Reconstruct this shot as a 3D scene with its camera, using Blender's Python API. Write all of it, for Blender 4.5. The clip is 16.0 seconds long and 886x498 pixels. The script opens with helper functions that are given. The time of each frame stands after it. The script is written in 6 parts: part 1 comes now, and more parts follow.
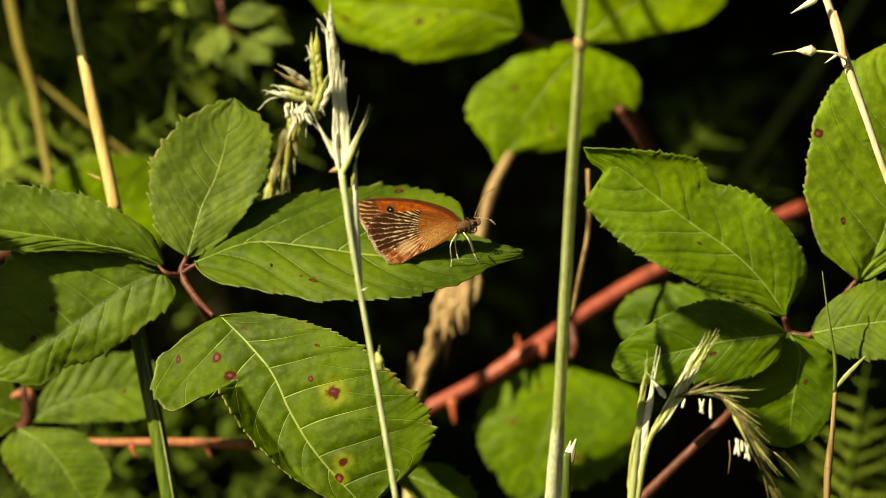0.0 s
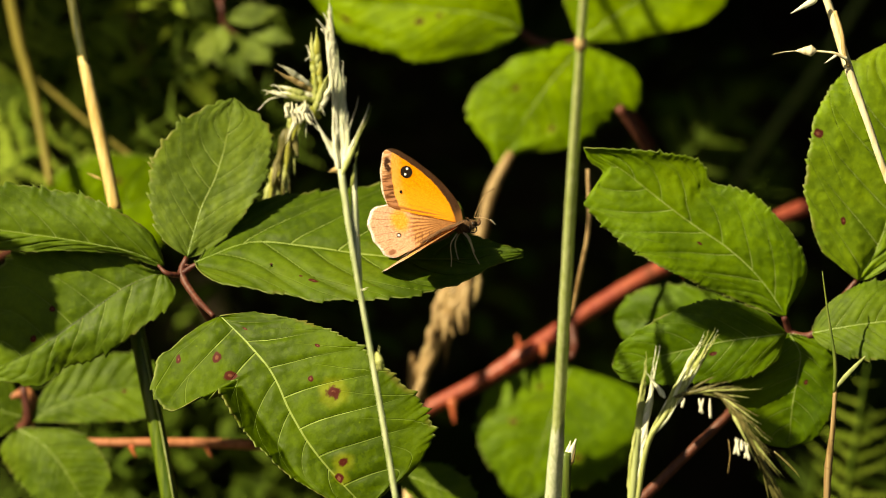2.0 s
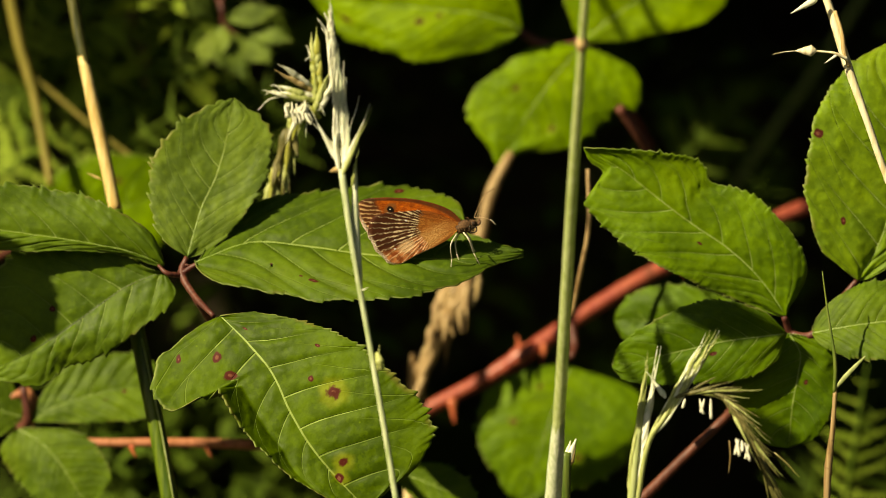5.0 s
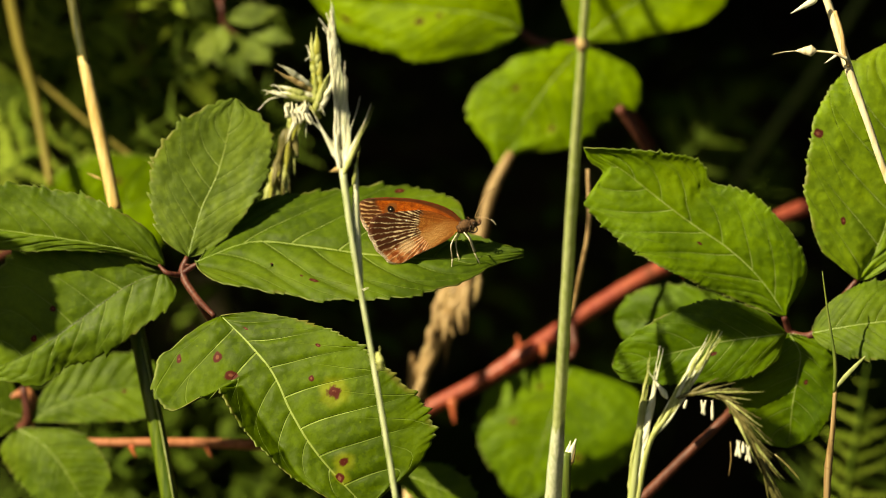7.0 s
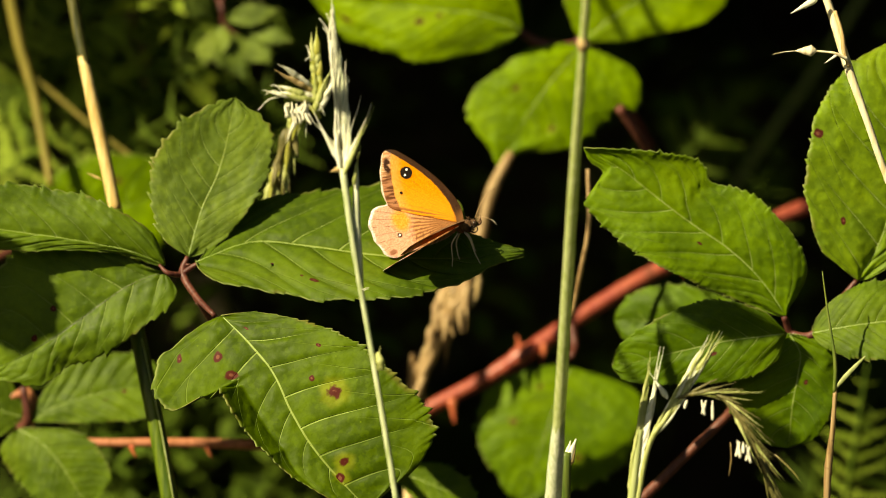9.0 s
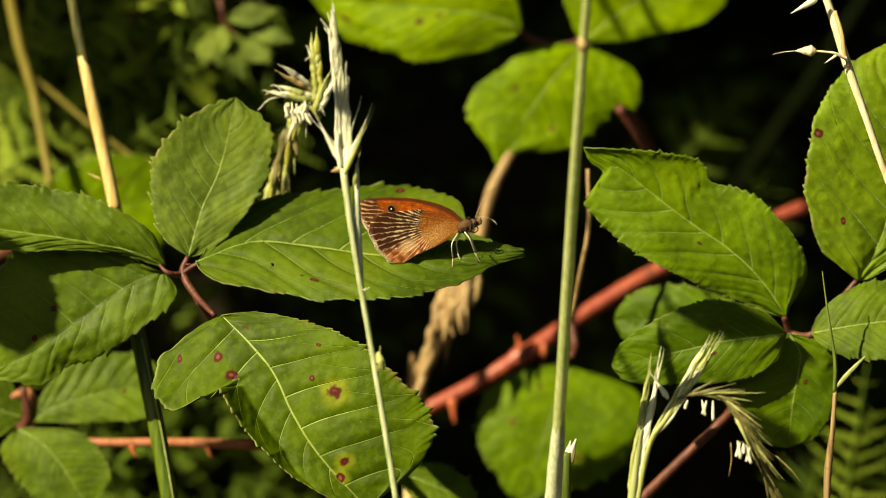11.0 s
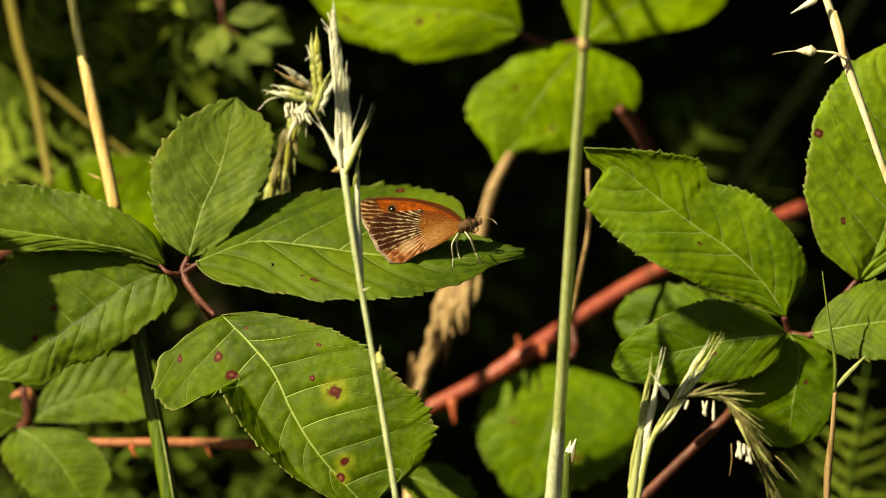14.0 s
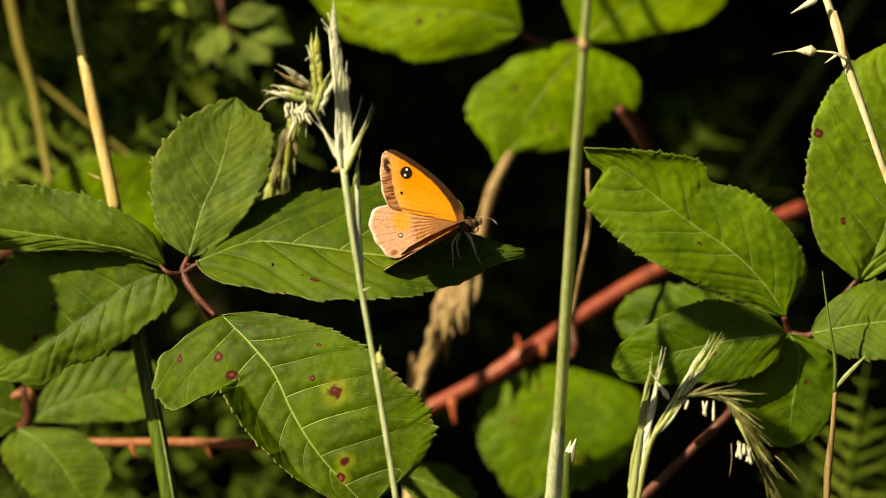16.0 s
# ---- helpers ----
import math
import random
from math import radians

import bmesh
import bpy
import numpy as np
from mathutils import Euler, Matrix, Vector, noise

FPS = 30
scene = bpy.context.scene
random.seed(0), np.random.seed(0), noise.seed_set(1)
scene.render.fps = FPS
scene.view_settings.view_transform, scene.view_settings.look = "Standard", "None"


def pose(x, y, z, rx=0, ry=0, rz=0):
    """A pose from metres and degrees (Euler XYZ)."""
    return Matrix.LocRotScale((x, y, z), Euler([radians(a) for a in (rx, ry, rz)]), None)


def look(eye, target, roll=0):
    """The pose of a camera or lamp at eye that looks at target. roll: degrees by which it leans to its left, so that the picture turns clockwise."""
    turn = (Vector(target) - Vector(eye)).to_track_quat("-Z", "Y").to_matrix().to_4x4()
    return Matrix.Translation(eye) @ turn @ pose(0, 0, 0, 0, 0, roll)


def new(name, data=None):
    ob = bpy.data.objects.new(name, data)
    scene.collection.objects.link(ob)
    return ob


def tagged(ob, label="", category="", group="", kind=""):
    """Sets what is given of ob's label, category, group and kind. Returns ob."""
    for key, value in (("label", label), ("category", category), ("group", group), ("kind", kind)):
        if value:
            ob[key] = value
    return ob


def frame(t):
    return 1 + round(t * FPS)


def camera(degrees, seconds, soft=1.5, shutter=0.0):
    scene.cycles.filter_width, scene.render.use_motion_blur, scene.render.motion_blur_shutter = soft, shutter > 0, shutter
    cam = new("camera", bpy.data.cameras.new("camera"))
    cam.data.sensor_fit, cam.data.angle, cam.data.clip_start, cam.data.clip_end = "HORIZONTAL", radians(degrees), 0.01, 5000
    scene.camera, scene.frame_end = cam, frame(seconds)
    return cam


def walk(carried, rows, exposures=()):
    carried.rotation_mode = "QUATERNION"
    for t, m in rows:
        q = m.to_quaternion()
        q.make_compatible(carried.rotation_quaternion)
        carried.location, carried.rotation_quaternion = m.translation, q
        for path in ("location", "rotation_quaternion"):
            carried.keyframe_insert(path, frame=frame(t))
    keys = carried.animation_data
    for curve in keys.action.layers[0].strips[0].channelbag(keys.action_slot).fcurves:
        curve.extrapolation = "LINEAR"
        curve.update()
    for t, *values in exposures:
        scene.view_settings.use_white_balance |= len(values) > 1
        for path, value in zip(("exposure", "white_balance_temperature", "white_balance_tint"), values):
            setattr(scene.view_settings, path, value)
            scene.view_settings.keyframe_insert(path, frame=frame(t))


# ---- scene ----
# A bramble spray in a sunny hedge bank. A small orange butterfly sits on a leaflet.
# Metres; x along the hedge, y into it, z up; the butterfly sits 0.6 m above the ground.
cam = camera(8.304, 16.0, soft=0.6, shutter=0.25)
cam.data.dof.use_dof = True
cam.data.dof.focus_distance = 1.182
cam.data.dof.aperture_fstop = 12.5
EYE = pose(0, -1.2, 0.6, 90, 0, 0)
walk(cam, [(0, EYE), (16, EYE)], exposures=[(t, 0.96 + e, 8450, 1) for t, e in ((0, 0), (4.4, 0), (5.6, -0.33), (6.3, -0.33), (6.6, -0.24), (6.9, -0.07), (7.1, 0), (13.8, 0), (15.2, -0.18), (16, -0.25))])

# ---- world and sun ----
SUN_WAY = Vector((0.63, 0.52, -0.58)).normalized()
world = bpy.data.worlds.new("sky")
scene.world = world
world.use_nodes = True
wn = world.node_tree
sky = wn.nodes.new("ShaderNodeTexSky")
sky.sky_type = "NISHITA"
sky.sun_disc = False
sky.sun_elevation = math.asin(-SUN_WAY.z)
sky.sun_rotation = math.atan2(-SUN_WAY.x, -SUN_WAY.y)
wn.links.new(sky.outputs[0], wn.nodes["Background"].inputs[0])
wn.nodes["Background"].inputs[1].default_value = 0.026
sun = new("sun", bpy.data.lights.new("sun", "SUN"))
sun.data.energy = 4.6
sun.data.angle = radians(0.5)
sun.data.color = (1.0, 0.91, 0.74)
sun.matrix_basis = look(Vector((0, 0, 3)), Vector((0, 0, 3)) + SUN_WAY)


# ---- materials ----
class Nodes:
    """Short ways to wire a material."""

    def __init__(self, name):
        self.mat = bpy.data.materials.new(name)
        self.mat.use_nodes = True
        self.tree = self.mat.node_tree
        self.bsdf = self.tree.nodes["Principled BSDF"]
        self.out = self.tree.nodes["Material Output"]

    def add(self, kind, **values):
        n = self.tree.nodes.new(kind)
        for k, v in values.items():
            setattr(n, k, v)
        return n

    def link(self, a, b):
        self.tree.links.new(a, b)

    def put(self, socket, v):
        if hasattr(v, "is_output"):
            self.link(v, socket)
        else:
            socket.default_value = v

    def math(self, op, a, b=0.0, c=0.0):
        n = self.add("ShaderNodeMath", operation=op)
        for s, v in zip(n.inputs, (a, b, c)):
            self.put(s, v)
        return n.outputs[0]

    def ramp(self, v, lo, hi, a=0.0, b=1.0):
        n = self.add("ShaderNodeMapRange", interpolation_type="SMOOTHSTEP")
        for s, x in zip(n.inputs, (v, lo, hi, a, b)):
            self.put(s, x)
        return n.outputs[0]

    def mix(self, fac, a, b):
        n = self.add("ShaderNodeMix", data_type="RGBA")
        self.put(n.inputs[0], fac)
        for s, v in ((n.inputs[6], a), (n.inputs[7], b)):
            self.put(s, (*v, 1) if isinstance(v, tuple) and len(v) == 3 else v)
        return n.outputs[2]

    def noise(self, scale, detail=3.0, vec=None):
        n = self.add("ShaderNodeTexNoise")
        n.inputs["Scale"].default_value = scale
        n.inputs["Detail"].default_value = detail
        self.link(vec or self.add("ShaderNodeTexCoord").outputs["Object"], n.inputs["Vector"])
        return n.outputs[0]

    def uv(self):
        s = self.add("ShaderNodeSeparateXYZ")
        self.link(self.add("ShaderNodeTexCoord").outputs["UV"], s.inputs[0])
        return s.outputs[0], s.outputs[1]

    def bump(self, height, strength, distance):
        n = self.add("ShaderNodeBump")
        n.inputs["Strength"].default_value = strength
        n.inputs["Distance"].default_value = distance
        self.link(height, n.inputs["Height"])
        self.link(n.outputs[0], self.bsdf.inputs["Normal"])
        return n.outputs[0]

    def surface(self, colour, rough=0.5, gloss=0.5, glow_through=0.0, through_colour=None, normal=None):
        self.put(self.bsdf.inputs["Base Color"], (*colour, 1) if isinstance(colour, tuple) else colour)
        self.put(self.bsdf.inputs["Roughness"], rough)
        self.bsdf.inputs["Specular IOR Level"].default_value = gloss
        if glow_through:
            t = self.add("ShaderNodeBsdfTranslucent")
            self.put(t.inputs[0], through_colour if through_colour is not None else colour)
            if normal is not None:
                self.link(normal, t.inputs["Normal"])
            m = self.add("ShaderNodeMixShader")
            m.inputs[0].default_value = glow_through
            self.link(self.bsdf.outputs[0], m.inputs[1])
            self.link(t.outputs[0], m.inputs[2])
            self.link(m.outputs[0], self.out.inputs[0])
        return self.mat


def leaf_material(name, green, backlit, spots=(), veins=7, vein_mix=0.95, rough=0.56, quilt=0.14, gloss=0.2, see=0.3, slant=0.30, midrib=(0.30, 0.38, 0.09)):
    """Bramble leaf: u runs from base to tip, v across. spots: (u, v, radius in u, yellow halo)."""
    n = Nodes(name)
    u, v = n.uv()
    s = n.math("MULTIPLY_ADD", v, 2.0, -1.0)
    across = n.math("ABSOLUTE", s)
    side = n.math("GREATER_THAN", s, 0.0)
    # side veins leave the midrib and bend towards the tip
    bent = n.math("MULTIPLY", n.math("POWER", across, 1.25), slant)
    run = n.math("SUBTRACT", u, bent)
    count = n.math("ADD", n.math("MULTIPLY", run, float(veins)), n.math("MULTIPLY", side, 0.42))
    cell = n.math("FRACT", count)
    which = n.add("ShaderNodeCombineXYZ")
    n.link(n.math("FLOOR", count), which.inputs[0])
    n.link(n.math("MULTIPLY", side, 7.0), which.inputs[1])
    chance = n.add("ShaderNodeTexWhiteNoise")
    n.link(which.outputs[0], chance.inputs["Vector"])
    strength = n.math("MULTIPLY_ADD", chance.outputs["Value"], 0.7, 0.35)
    off = n.math("ABSOLUTE", n.math("SUBTRACT", cell, 0.5))
    worn = n.ramp(n.noise(330.0, 2.0), 0.32, 0.6, 0.45, 1.0)
    thin = n.math("MULTIPLY_ADD", n.ramp(across, 0.9, 0.0), 0.020, 0.014)
    trace = n.math("SUBTRACT", 1.0, n.math("MINIMUM", n.math("DIVIDE", off, thin), 1.0))
    vein = n.math("MULTIPLY", n.math("MULTIPLY", n.math("MULTIPLY", n.ramp(trace, 0.0, 0.5), n.ramp(across, 0.95, 0.35)), worn), strength)
    mid = n.math("MULTIPLY", n.ramp(across, 0.018, 0.008), n.ramp(u, 1.0, 0.3, 0.5, 1.0))
    fork = n.math("FRACT", n.math("MULTIPLY_ADD", n.math("SUBTRACT", u, n.math("MULTIPLY", across, slant + 0.26)), float(veins) * 1.0, 0.2))
    small = n.math("MULTIPLY", n.ramp(n.math("ABSOLUTE", n.math("SUBTRACT", fork, 0.5)), 0.03, 0.005), n.ramp(across, 0.45, 0.75))
    vor = n.add("ShaderNodeTexVoronoi", feature="DISTANCE_TO_EDGE")
    vor.inputs["Scale"].default_value = 700.0
    n.link(n.add("ShaderNodeTexCoord").outputs["Object"], vor.inputs["Vector"])
    net = n.ramp(vor.outputs["Distance"], 0.10, 0.0)
    lines = n.math("MAXIMUM", vein, n.math("MULTIPLY", n.math("MULTIPLY", small, worn), 0.3))
    patch = n.noise(75.0, 4.0)
    fine = n.noise(900.0, 2.0)
    dark = tuple(c * 0.58 for c in green)
    light = (green[0] * 1.4, green[1] * 1.25, green[2] * 1.1)
    col = n.mix(n.ramp(patch, 0.3, 0.7), dark, light)
    col = n.mix(n.ramp(n.noise(190.0, 5.0), 0.46, 0.64, 0.0, 0.6), col, (green[0] * 0.62, green[1] * 0.60, green[2] * 0.7))
    col = n.mix(n.ramp(n.noise(42.0, 2.0), 0.54, 0.70, 0.0, 0.45), col, (green[0] * 1.9, green[1] * 1.45, green[2]))
    speck = n.add("ShaderNodeTexVoronoi")
    speck.inputs["Scale"].default_value = 620.0
    n.link(n.add("ShaderNodeTexCoord").outputs["Object"], speck.inputs["Vector"])
    col = n.mix(n.math("MULTIPLY", n.ramp(speck.outputs["Distance"], 0.16, 0.08), n.ramp(n.noise(150.0, 2.0), 0.58, 0.66, 0.0, 0.6)), col, (green[0] * 2.6, green[1] * 2.1, green[2] * 4.0))
    col = n.mix(n.ramp(fine, 0.35, 0.75, 0.0, 0.18), col, (green[0] * 1.5, green[1] * 1.4, green[2] * 1.6))
    col = n.mix(n.math("MULTIPLY", net, 0.035), col, (green[0] * 2.0, green[1] * 1.7, green[2] * 2.0))
    col = n.mix(n.ramp(n.noise(1500.0, 2.0), 0.45, 0.68, 0.0, 0.22), col, (green[0] * 0.5, green[1] * 0.52, green[2] * 0.5))
    blister = n.add("ShaderNodeTexVoronoi", feature="SMOOTH_F1")
    blister.inputs["Scale"].default_value = 430.0
    n.link(n.add("ShaderNodeTexCoord").outputs["Object"], blister.inputs["Vector"])
    col = n.mix(n.ramp(n.noise(620.0, 4.0), 0.50, 0.62, 0.0, 0.30), col, (green[0] * 1.75, green[1] * 1.55, green[2] * 1.2))
    # darker beside each side vein; the shade of its groove put into colour
    near_vein = n.ramp(off, 0.20, 0.03, 0.0, 0.26)
    col = n.mix(near_vein, col, tuple(c * 0.6 for c in green))
    col = n.mix(n.math("MULTIPLY", lines, vein_mix), col, (0.29, 0.39, 0.095))
    col = n.mix(n.math("MULTIPLY", mid, vein_mix), col, midrib)
    thr = n.mix(n.math("MULTIPLY", n.math("MAXIMUM", lines, mid), 0.5), backlit, tuple(c * 0.5 for c in backlit))
    # browned, dry margin in places
    edge = n.math("MULTIPLY", n.ramp(across, 0.93, 1.0), n.ramp(n.noise(160.0, 2.0), 0.52, 0.62))
    col = n.mix(n.math("MULTIPLY", edge, 0.6), col, (0.16, 0.12, 0.03))
    # pale margin; the glint on its teeth is put into the colour
    rim = n.math("MULTIPLY", n.ramp(across, 0.972, 0.992, 0.0, 0.55), n.ramp(n.noise(240.0, 2.0), 0.4, 0.6, 0.2, 1.0))
    col = n.mix(rim, col, (0.30, 0.34, 0.12))
    for (su, sv, r, halo) in spots:
        du = n.math("SUBTRACT", u, su)
        dv = n.math("MULTIPLY", n.math("SUBTRACT", v, sv), 0.8)
        d = n.math("SQRT", n.math("ADD", n.math("MULTIPLY", du, du), n.math("MULTIPLY", dv, dv)))
        d = n.math("ADD", d, n.math("MULTIPLY_ADD", n.noise(520.0, 3.0), r * 1.9, -r * 0.95))
        if halo:
            col = n.mix(n.ramp(d, r * 2.6, r * 1.1, 0.0, 0.42), col, (0.28, 0.30, 0.02))
        col = n.mix(n.ramp(d, r * 1.15, r * 0.75), col, (0.075, 0.012, 0.007))
        col = n.mix(n.ramp(d, r * 0.40, r * 0.15, 0.0, 0.6), col, (0.26, 0.10, 0.055))
        thr = n.mix(n.ramp(d, r * 1.05, r * 0.85), thr, (0.10, 0.02, 0.01))
    bed = n.math("ADD", n.math("MULTIPLY", n.ramp(off, 0.0, 0.5), 1.0), n.math("MULTIPLY", n.ramp(across, 0.0, 0.12), 0.7))
    h = n.math("ADD", n.math("MULTIPLY", bed, -1.6 * quilt), n.math("ADD", n.math("MULTIPLY", fine, 0.10), n.math("MULTIPLY", net, -0.008)))
    h = n.math("ADD", h, n.math("MULTIPLY", lines, -0.45))
    h = n.math("ADD", h, n.math("MULTIPLY", n.noise(260.0, 2.0), 0.22))
    h = n.math("ADD", h, n.math("MULTIPLY", n.ramp(blister.outputs["Distance"], 0.0, 0.6), -0.20))
    nor = n.bump(h, 0.8, 0.0008)
    return n.surface(col, n.ramp(patch, 0.2, 0.8, rough - 0.06, rough + 0.1), gloss, see, thr, nor)


def streaky(name, a, b, scale=300.0, rough=0.5, clear=0.0, gloss=0.4, spot=None):
    """Plant stuff with fine streaks and blotches of two colours."""
    n = Nodes(name)
    co = n.add("ShaderNodeTexCoord").outputs["Object"]
    mp = n.add("ShaderNodeMapping")
    mp.inputs["Scale"].default_value = (1.0, 1.0, 0.08)
    n.link(co, mp.inputs[0])
    fine = n.noise(scale * 6.0, 3.0, mp.outputs[0])
    blot = n.noise(scale * 0.4, 3.0)
    f = n.math("MULTIPLY_ADD", fine, 0.65, n.math("MULTIPLY", blot, 0.35))
    col = n.mix(n.ramp(f, 0.36, 0.64), a, b)
    if spot:
        col = n.mix(n.ramp(n.noise(scale * 1.6, 2.0), 0.6, 0.68, 0.0, 0.8), col, spot)
    nor = n.bump(fine, 0.3, 0.0003)
    return n.surface(col, rough, gloss, clear, col, nor)


GREEN = (0.088, 0.160, 0.008)
GLOW = (0.16, 0.34, 0.020)
leaf_plain = leaf_material("leaf_plain", GREEN, GLOW)
leaf_cool = leaf_material("leaf_cool", (0.105, 0.174, 0.018), (0.13, 0.28, 0.03), see=0.2, slant=0.36)
leaf_perch = leaf_material("leaf_perch", (0.074, 0.136, 0.008), GLOW,
                           spots=[(0.372, 0.15, 0.014, False), (0.235, 0.25, 0.0055, False), (0.335, 0.173, 0.0055, False), (0.615, 0.955, 0.013, False)], vein_mix=1.0)
leaf_spotted = leaf_material("leaf_spotted", (0.060, 0.112, 0.002), (0.10, 0.20, 0.006), veins=7, slant=0.18, see=0.10, gloss=0.12,
                             spots=[(0.555, 0.745, 0.030, True), (0.155, 0.34, 0.018, False), (0.245, 0.335, 0.024, False), (0.80, 0.575, 0.020, True),
                                    (0.835, 0.505, 0.020, True), (0.455, 0.69, 0.013, False), (0.10, 0.62, 0.012, False), (0.36, 0.86, 0.010, False), (0.12, 0.12, 0.012, False)])
leaf_marked = leaf_material("leaf_marked", GREEN, GLOW, slant=0.20, midrib=(0.025, 0.045, 0.006), spots=[(0.55, 0.36, 0.014, False), (0.70, 0.44, 0.018, False)])
leaf_high = leaf_material("leaf_high", (0.200, 0.34, 0.006), (0.26, 0.46, 0.02), veins=7, vein_mix=0.3, see=0.4,
                          spots=[(0.45, 0.625, 0.020, True), (0.37, 0.56, 0.014, True), (0.79, 0.75, 0.024, True)])
leaf_top = leaf_material("leaf_top", (0.205, 0.35, 0.006), (0.26, 0.46, 0.02), veins=7, vein_mix=0.3, see=0.4)
leaf_sprig = leaf_material("leaf_sprig", (0.12, 0.19, 0.03), (0.16, 0.26, 0.04), vein_mix=0.3, see=0.3)
leaf_edge = leaf_material("leaf_edge", (0.142, 0.250, 0.011), (0.13, 0.28, 0.03), see=0.2,
                          spots=[(0.23, 0.78, 0.015, False), (0.55, 0.965, 0.020, False)])
leaf_bright = leaf_material("leaf_bright", (0.165, 0.30, 0.004), (0.22, 0.42, 0.015), veins=7, vein_mix=0.35, see=0.35,
                            spots=[(0.50, 0.25, 0.018, True), (0.6, 0.75, 0.02, True)])
leaf_round = leaf_material("leaf_round", (0.115, 0.225, 0.003), (0.18, 0.36, 0.012), veins=7, vein_mix=0.35, see=0.35,
                           spots=[(0.50, 0.25, 0.018, True), (0.6, 0.75, 0.02, True), (0.2, 0.3, 0.016, True)])
leaf_right = leaf_material("leaf_right", (0.112, 0.215, 0.005), GLOW,
                           spots=[(0.42, 0.62, 0.010, False)])
# darker than leaf_right, with shade on the lower leaflets put into the green
leaf_shaded = leaf_material("leaf_shaded", (0.080, 0.165, 0.003), (0.13, 0.27, 0.012), spots=[(0.42, 0.62, 0.022, False)])
rib = streaky("rib", (0.18, 0.27, 0.055), (0.30, 0.40, 0.12), 400.0, 0.45)
rib_dark = streaky("rib_dark", (0.06, 0.10, 0.02), (0.12, 0.15, 0.04), 400.0, 0.45)
red_stalk = streaky("red_stalk", (0.060, 0.014, 0.012), (0.15, 0.048, 0.030), 300.0, 0.5)
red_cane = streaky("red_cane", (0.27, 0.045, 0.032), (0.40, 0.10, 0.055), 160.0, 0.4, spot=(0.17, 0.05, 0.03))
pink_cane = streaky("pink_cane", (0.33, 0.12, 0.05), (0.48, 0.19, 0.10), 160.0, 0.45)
# darker cane red; the shade on the dim canes is put into it
cane_shaded = streaky("cane_shaded", (0.09, 0.028, 0.018), (0.16, 0.05, 0.03), 160.0, 0.5)
thorn_red = streaky("thorn_red", (0.42, 0.07, 0.035), (0.55, 0.16, 0.07), 300.0, 0.35)
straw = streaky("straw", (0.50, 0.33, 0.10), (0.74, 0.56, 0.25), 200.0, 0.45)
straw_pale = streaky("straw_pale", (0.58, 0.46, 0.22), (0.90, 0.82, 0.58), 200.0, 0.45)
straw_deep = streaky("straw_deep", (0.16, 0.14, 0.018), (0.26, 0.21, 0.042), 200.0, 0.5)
straw_green = streaky("straw_green", (0.23, 0.25, 0.03), (0.34, 0.33, 0.07), 200.0, 0.4)
culm_green = streaky("culm_green", (0.065, 0.115, 0.016), (0.15, 0.19, 0.035), 200.0, 0.4)
culm_dark = streaky("culm_dark", (0.040, 0.080, 0.004), (0.11, 0.16, 0.012), 260.0, 0.4)
# olive sheath, with the shade high on the stem put into its colour
sheath_olive_shaded = streaky("sheath_olive_shaded", (0.034, 0.040, 0.009), (0.095, 0.090, 0.022), 220.0, 0.5)
culm_pale = streaky("culm_pale", (0.46, 0.54, 0.19), (0.62, 0.68, 0.33), 220.0, 0.4, 0.35)
culm_silver = streaky("culm_silver", (0.48, 0.55, 0.32), (0.78, 0.80, 0.60), 300.0, 0.4, 0.1)
culm_front = streaky("culm_front", (0.34, 0.42, 0.18), (0.62, 0.67, 0.42), 300.0, 0.4, 0.1)
husk_pale = streaky("husk_pale", (0.74, 0.74, 0.52), (0.95, 0.95, 0.82), 500.0, 0.45, 0.12)
husk_green = streaky("husk_green", (0.32, 0.37, 0.09), (0.58, 0.61, 0.25), 500.0, 0.45, 0.2)
husk_tan = streaky("husk_tan", (0.22, 0.13, 0.05), (0.42, 0.29, 0.135), 260.0, 0.6, 0.05, spot=(0.15, 0.09, 0.04))
# darker husk: shade on the arching and drooping ears put into its colour
husk_shaded = streaky("husk_shaded", (0.085, 0.085, 0.022), (0.21, 0.18, 0.06), 500.0, 0.5, 0.15)
husk_dry = streaky("husk_dry", (0.50, 0.34, 0.13), (0.72, 0.54, 0.27), 400.0, 0.5, 0.15)
anther_white = streaky("anther_white", (0.66, 0.64, 0.48), (0.80, 0.78, 0.64), 800.0, 0.6)
# one fern green in three steps; sun and shade are put into the colours
frond_lit = streaky("frond_lit", (0.15, 0.23, 0.02), (0.26, 0.34, 0.045), 120.0, 0.7, 0.3, gloss=0.1)
frond_deep_shade = streaky("frond_deep_shade", (0.040, 0.075, 0.007), (0.075, 0.115, 0.012), 120.0, 0.7, 0.1, gloss=0.1)
frond_shaded = streaky("frond_shaded", (0.055, 0.100, 0.009), (0.100, 0.150, 0.016), 120.0, 0.7, 0.2, gloss=0.1)
# near-black: the deep shade of the hedge is put into the leaf colour
hedge_leaf_shaded = streaky("hedge_leaf_shaded", (0.012, 0.026, 0.004), (0.027, 0.048, 0.008), 40.0, 0.7, 0.06, gloss=0.1)


def soil_material():
    n = Nodes("soil")
    a, b = n.noise(6.0, 6.0), n.noise(60.0, 5.0)
    col = n.mix(n.ramp(a, 0.35, 0.65), (0.018, 0.013, 0.008), (0.045, 0.034, 0.020))
    col = n.mix(n.ramp(b, 0.45, 0.6, 0.0, 0.6), col, (0.022, 0.030, 0.010))
    n.bump(b, 0.8, 0.02)
    return n.surface(col, 0.95, 0.1)


soil = soil_material()


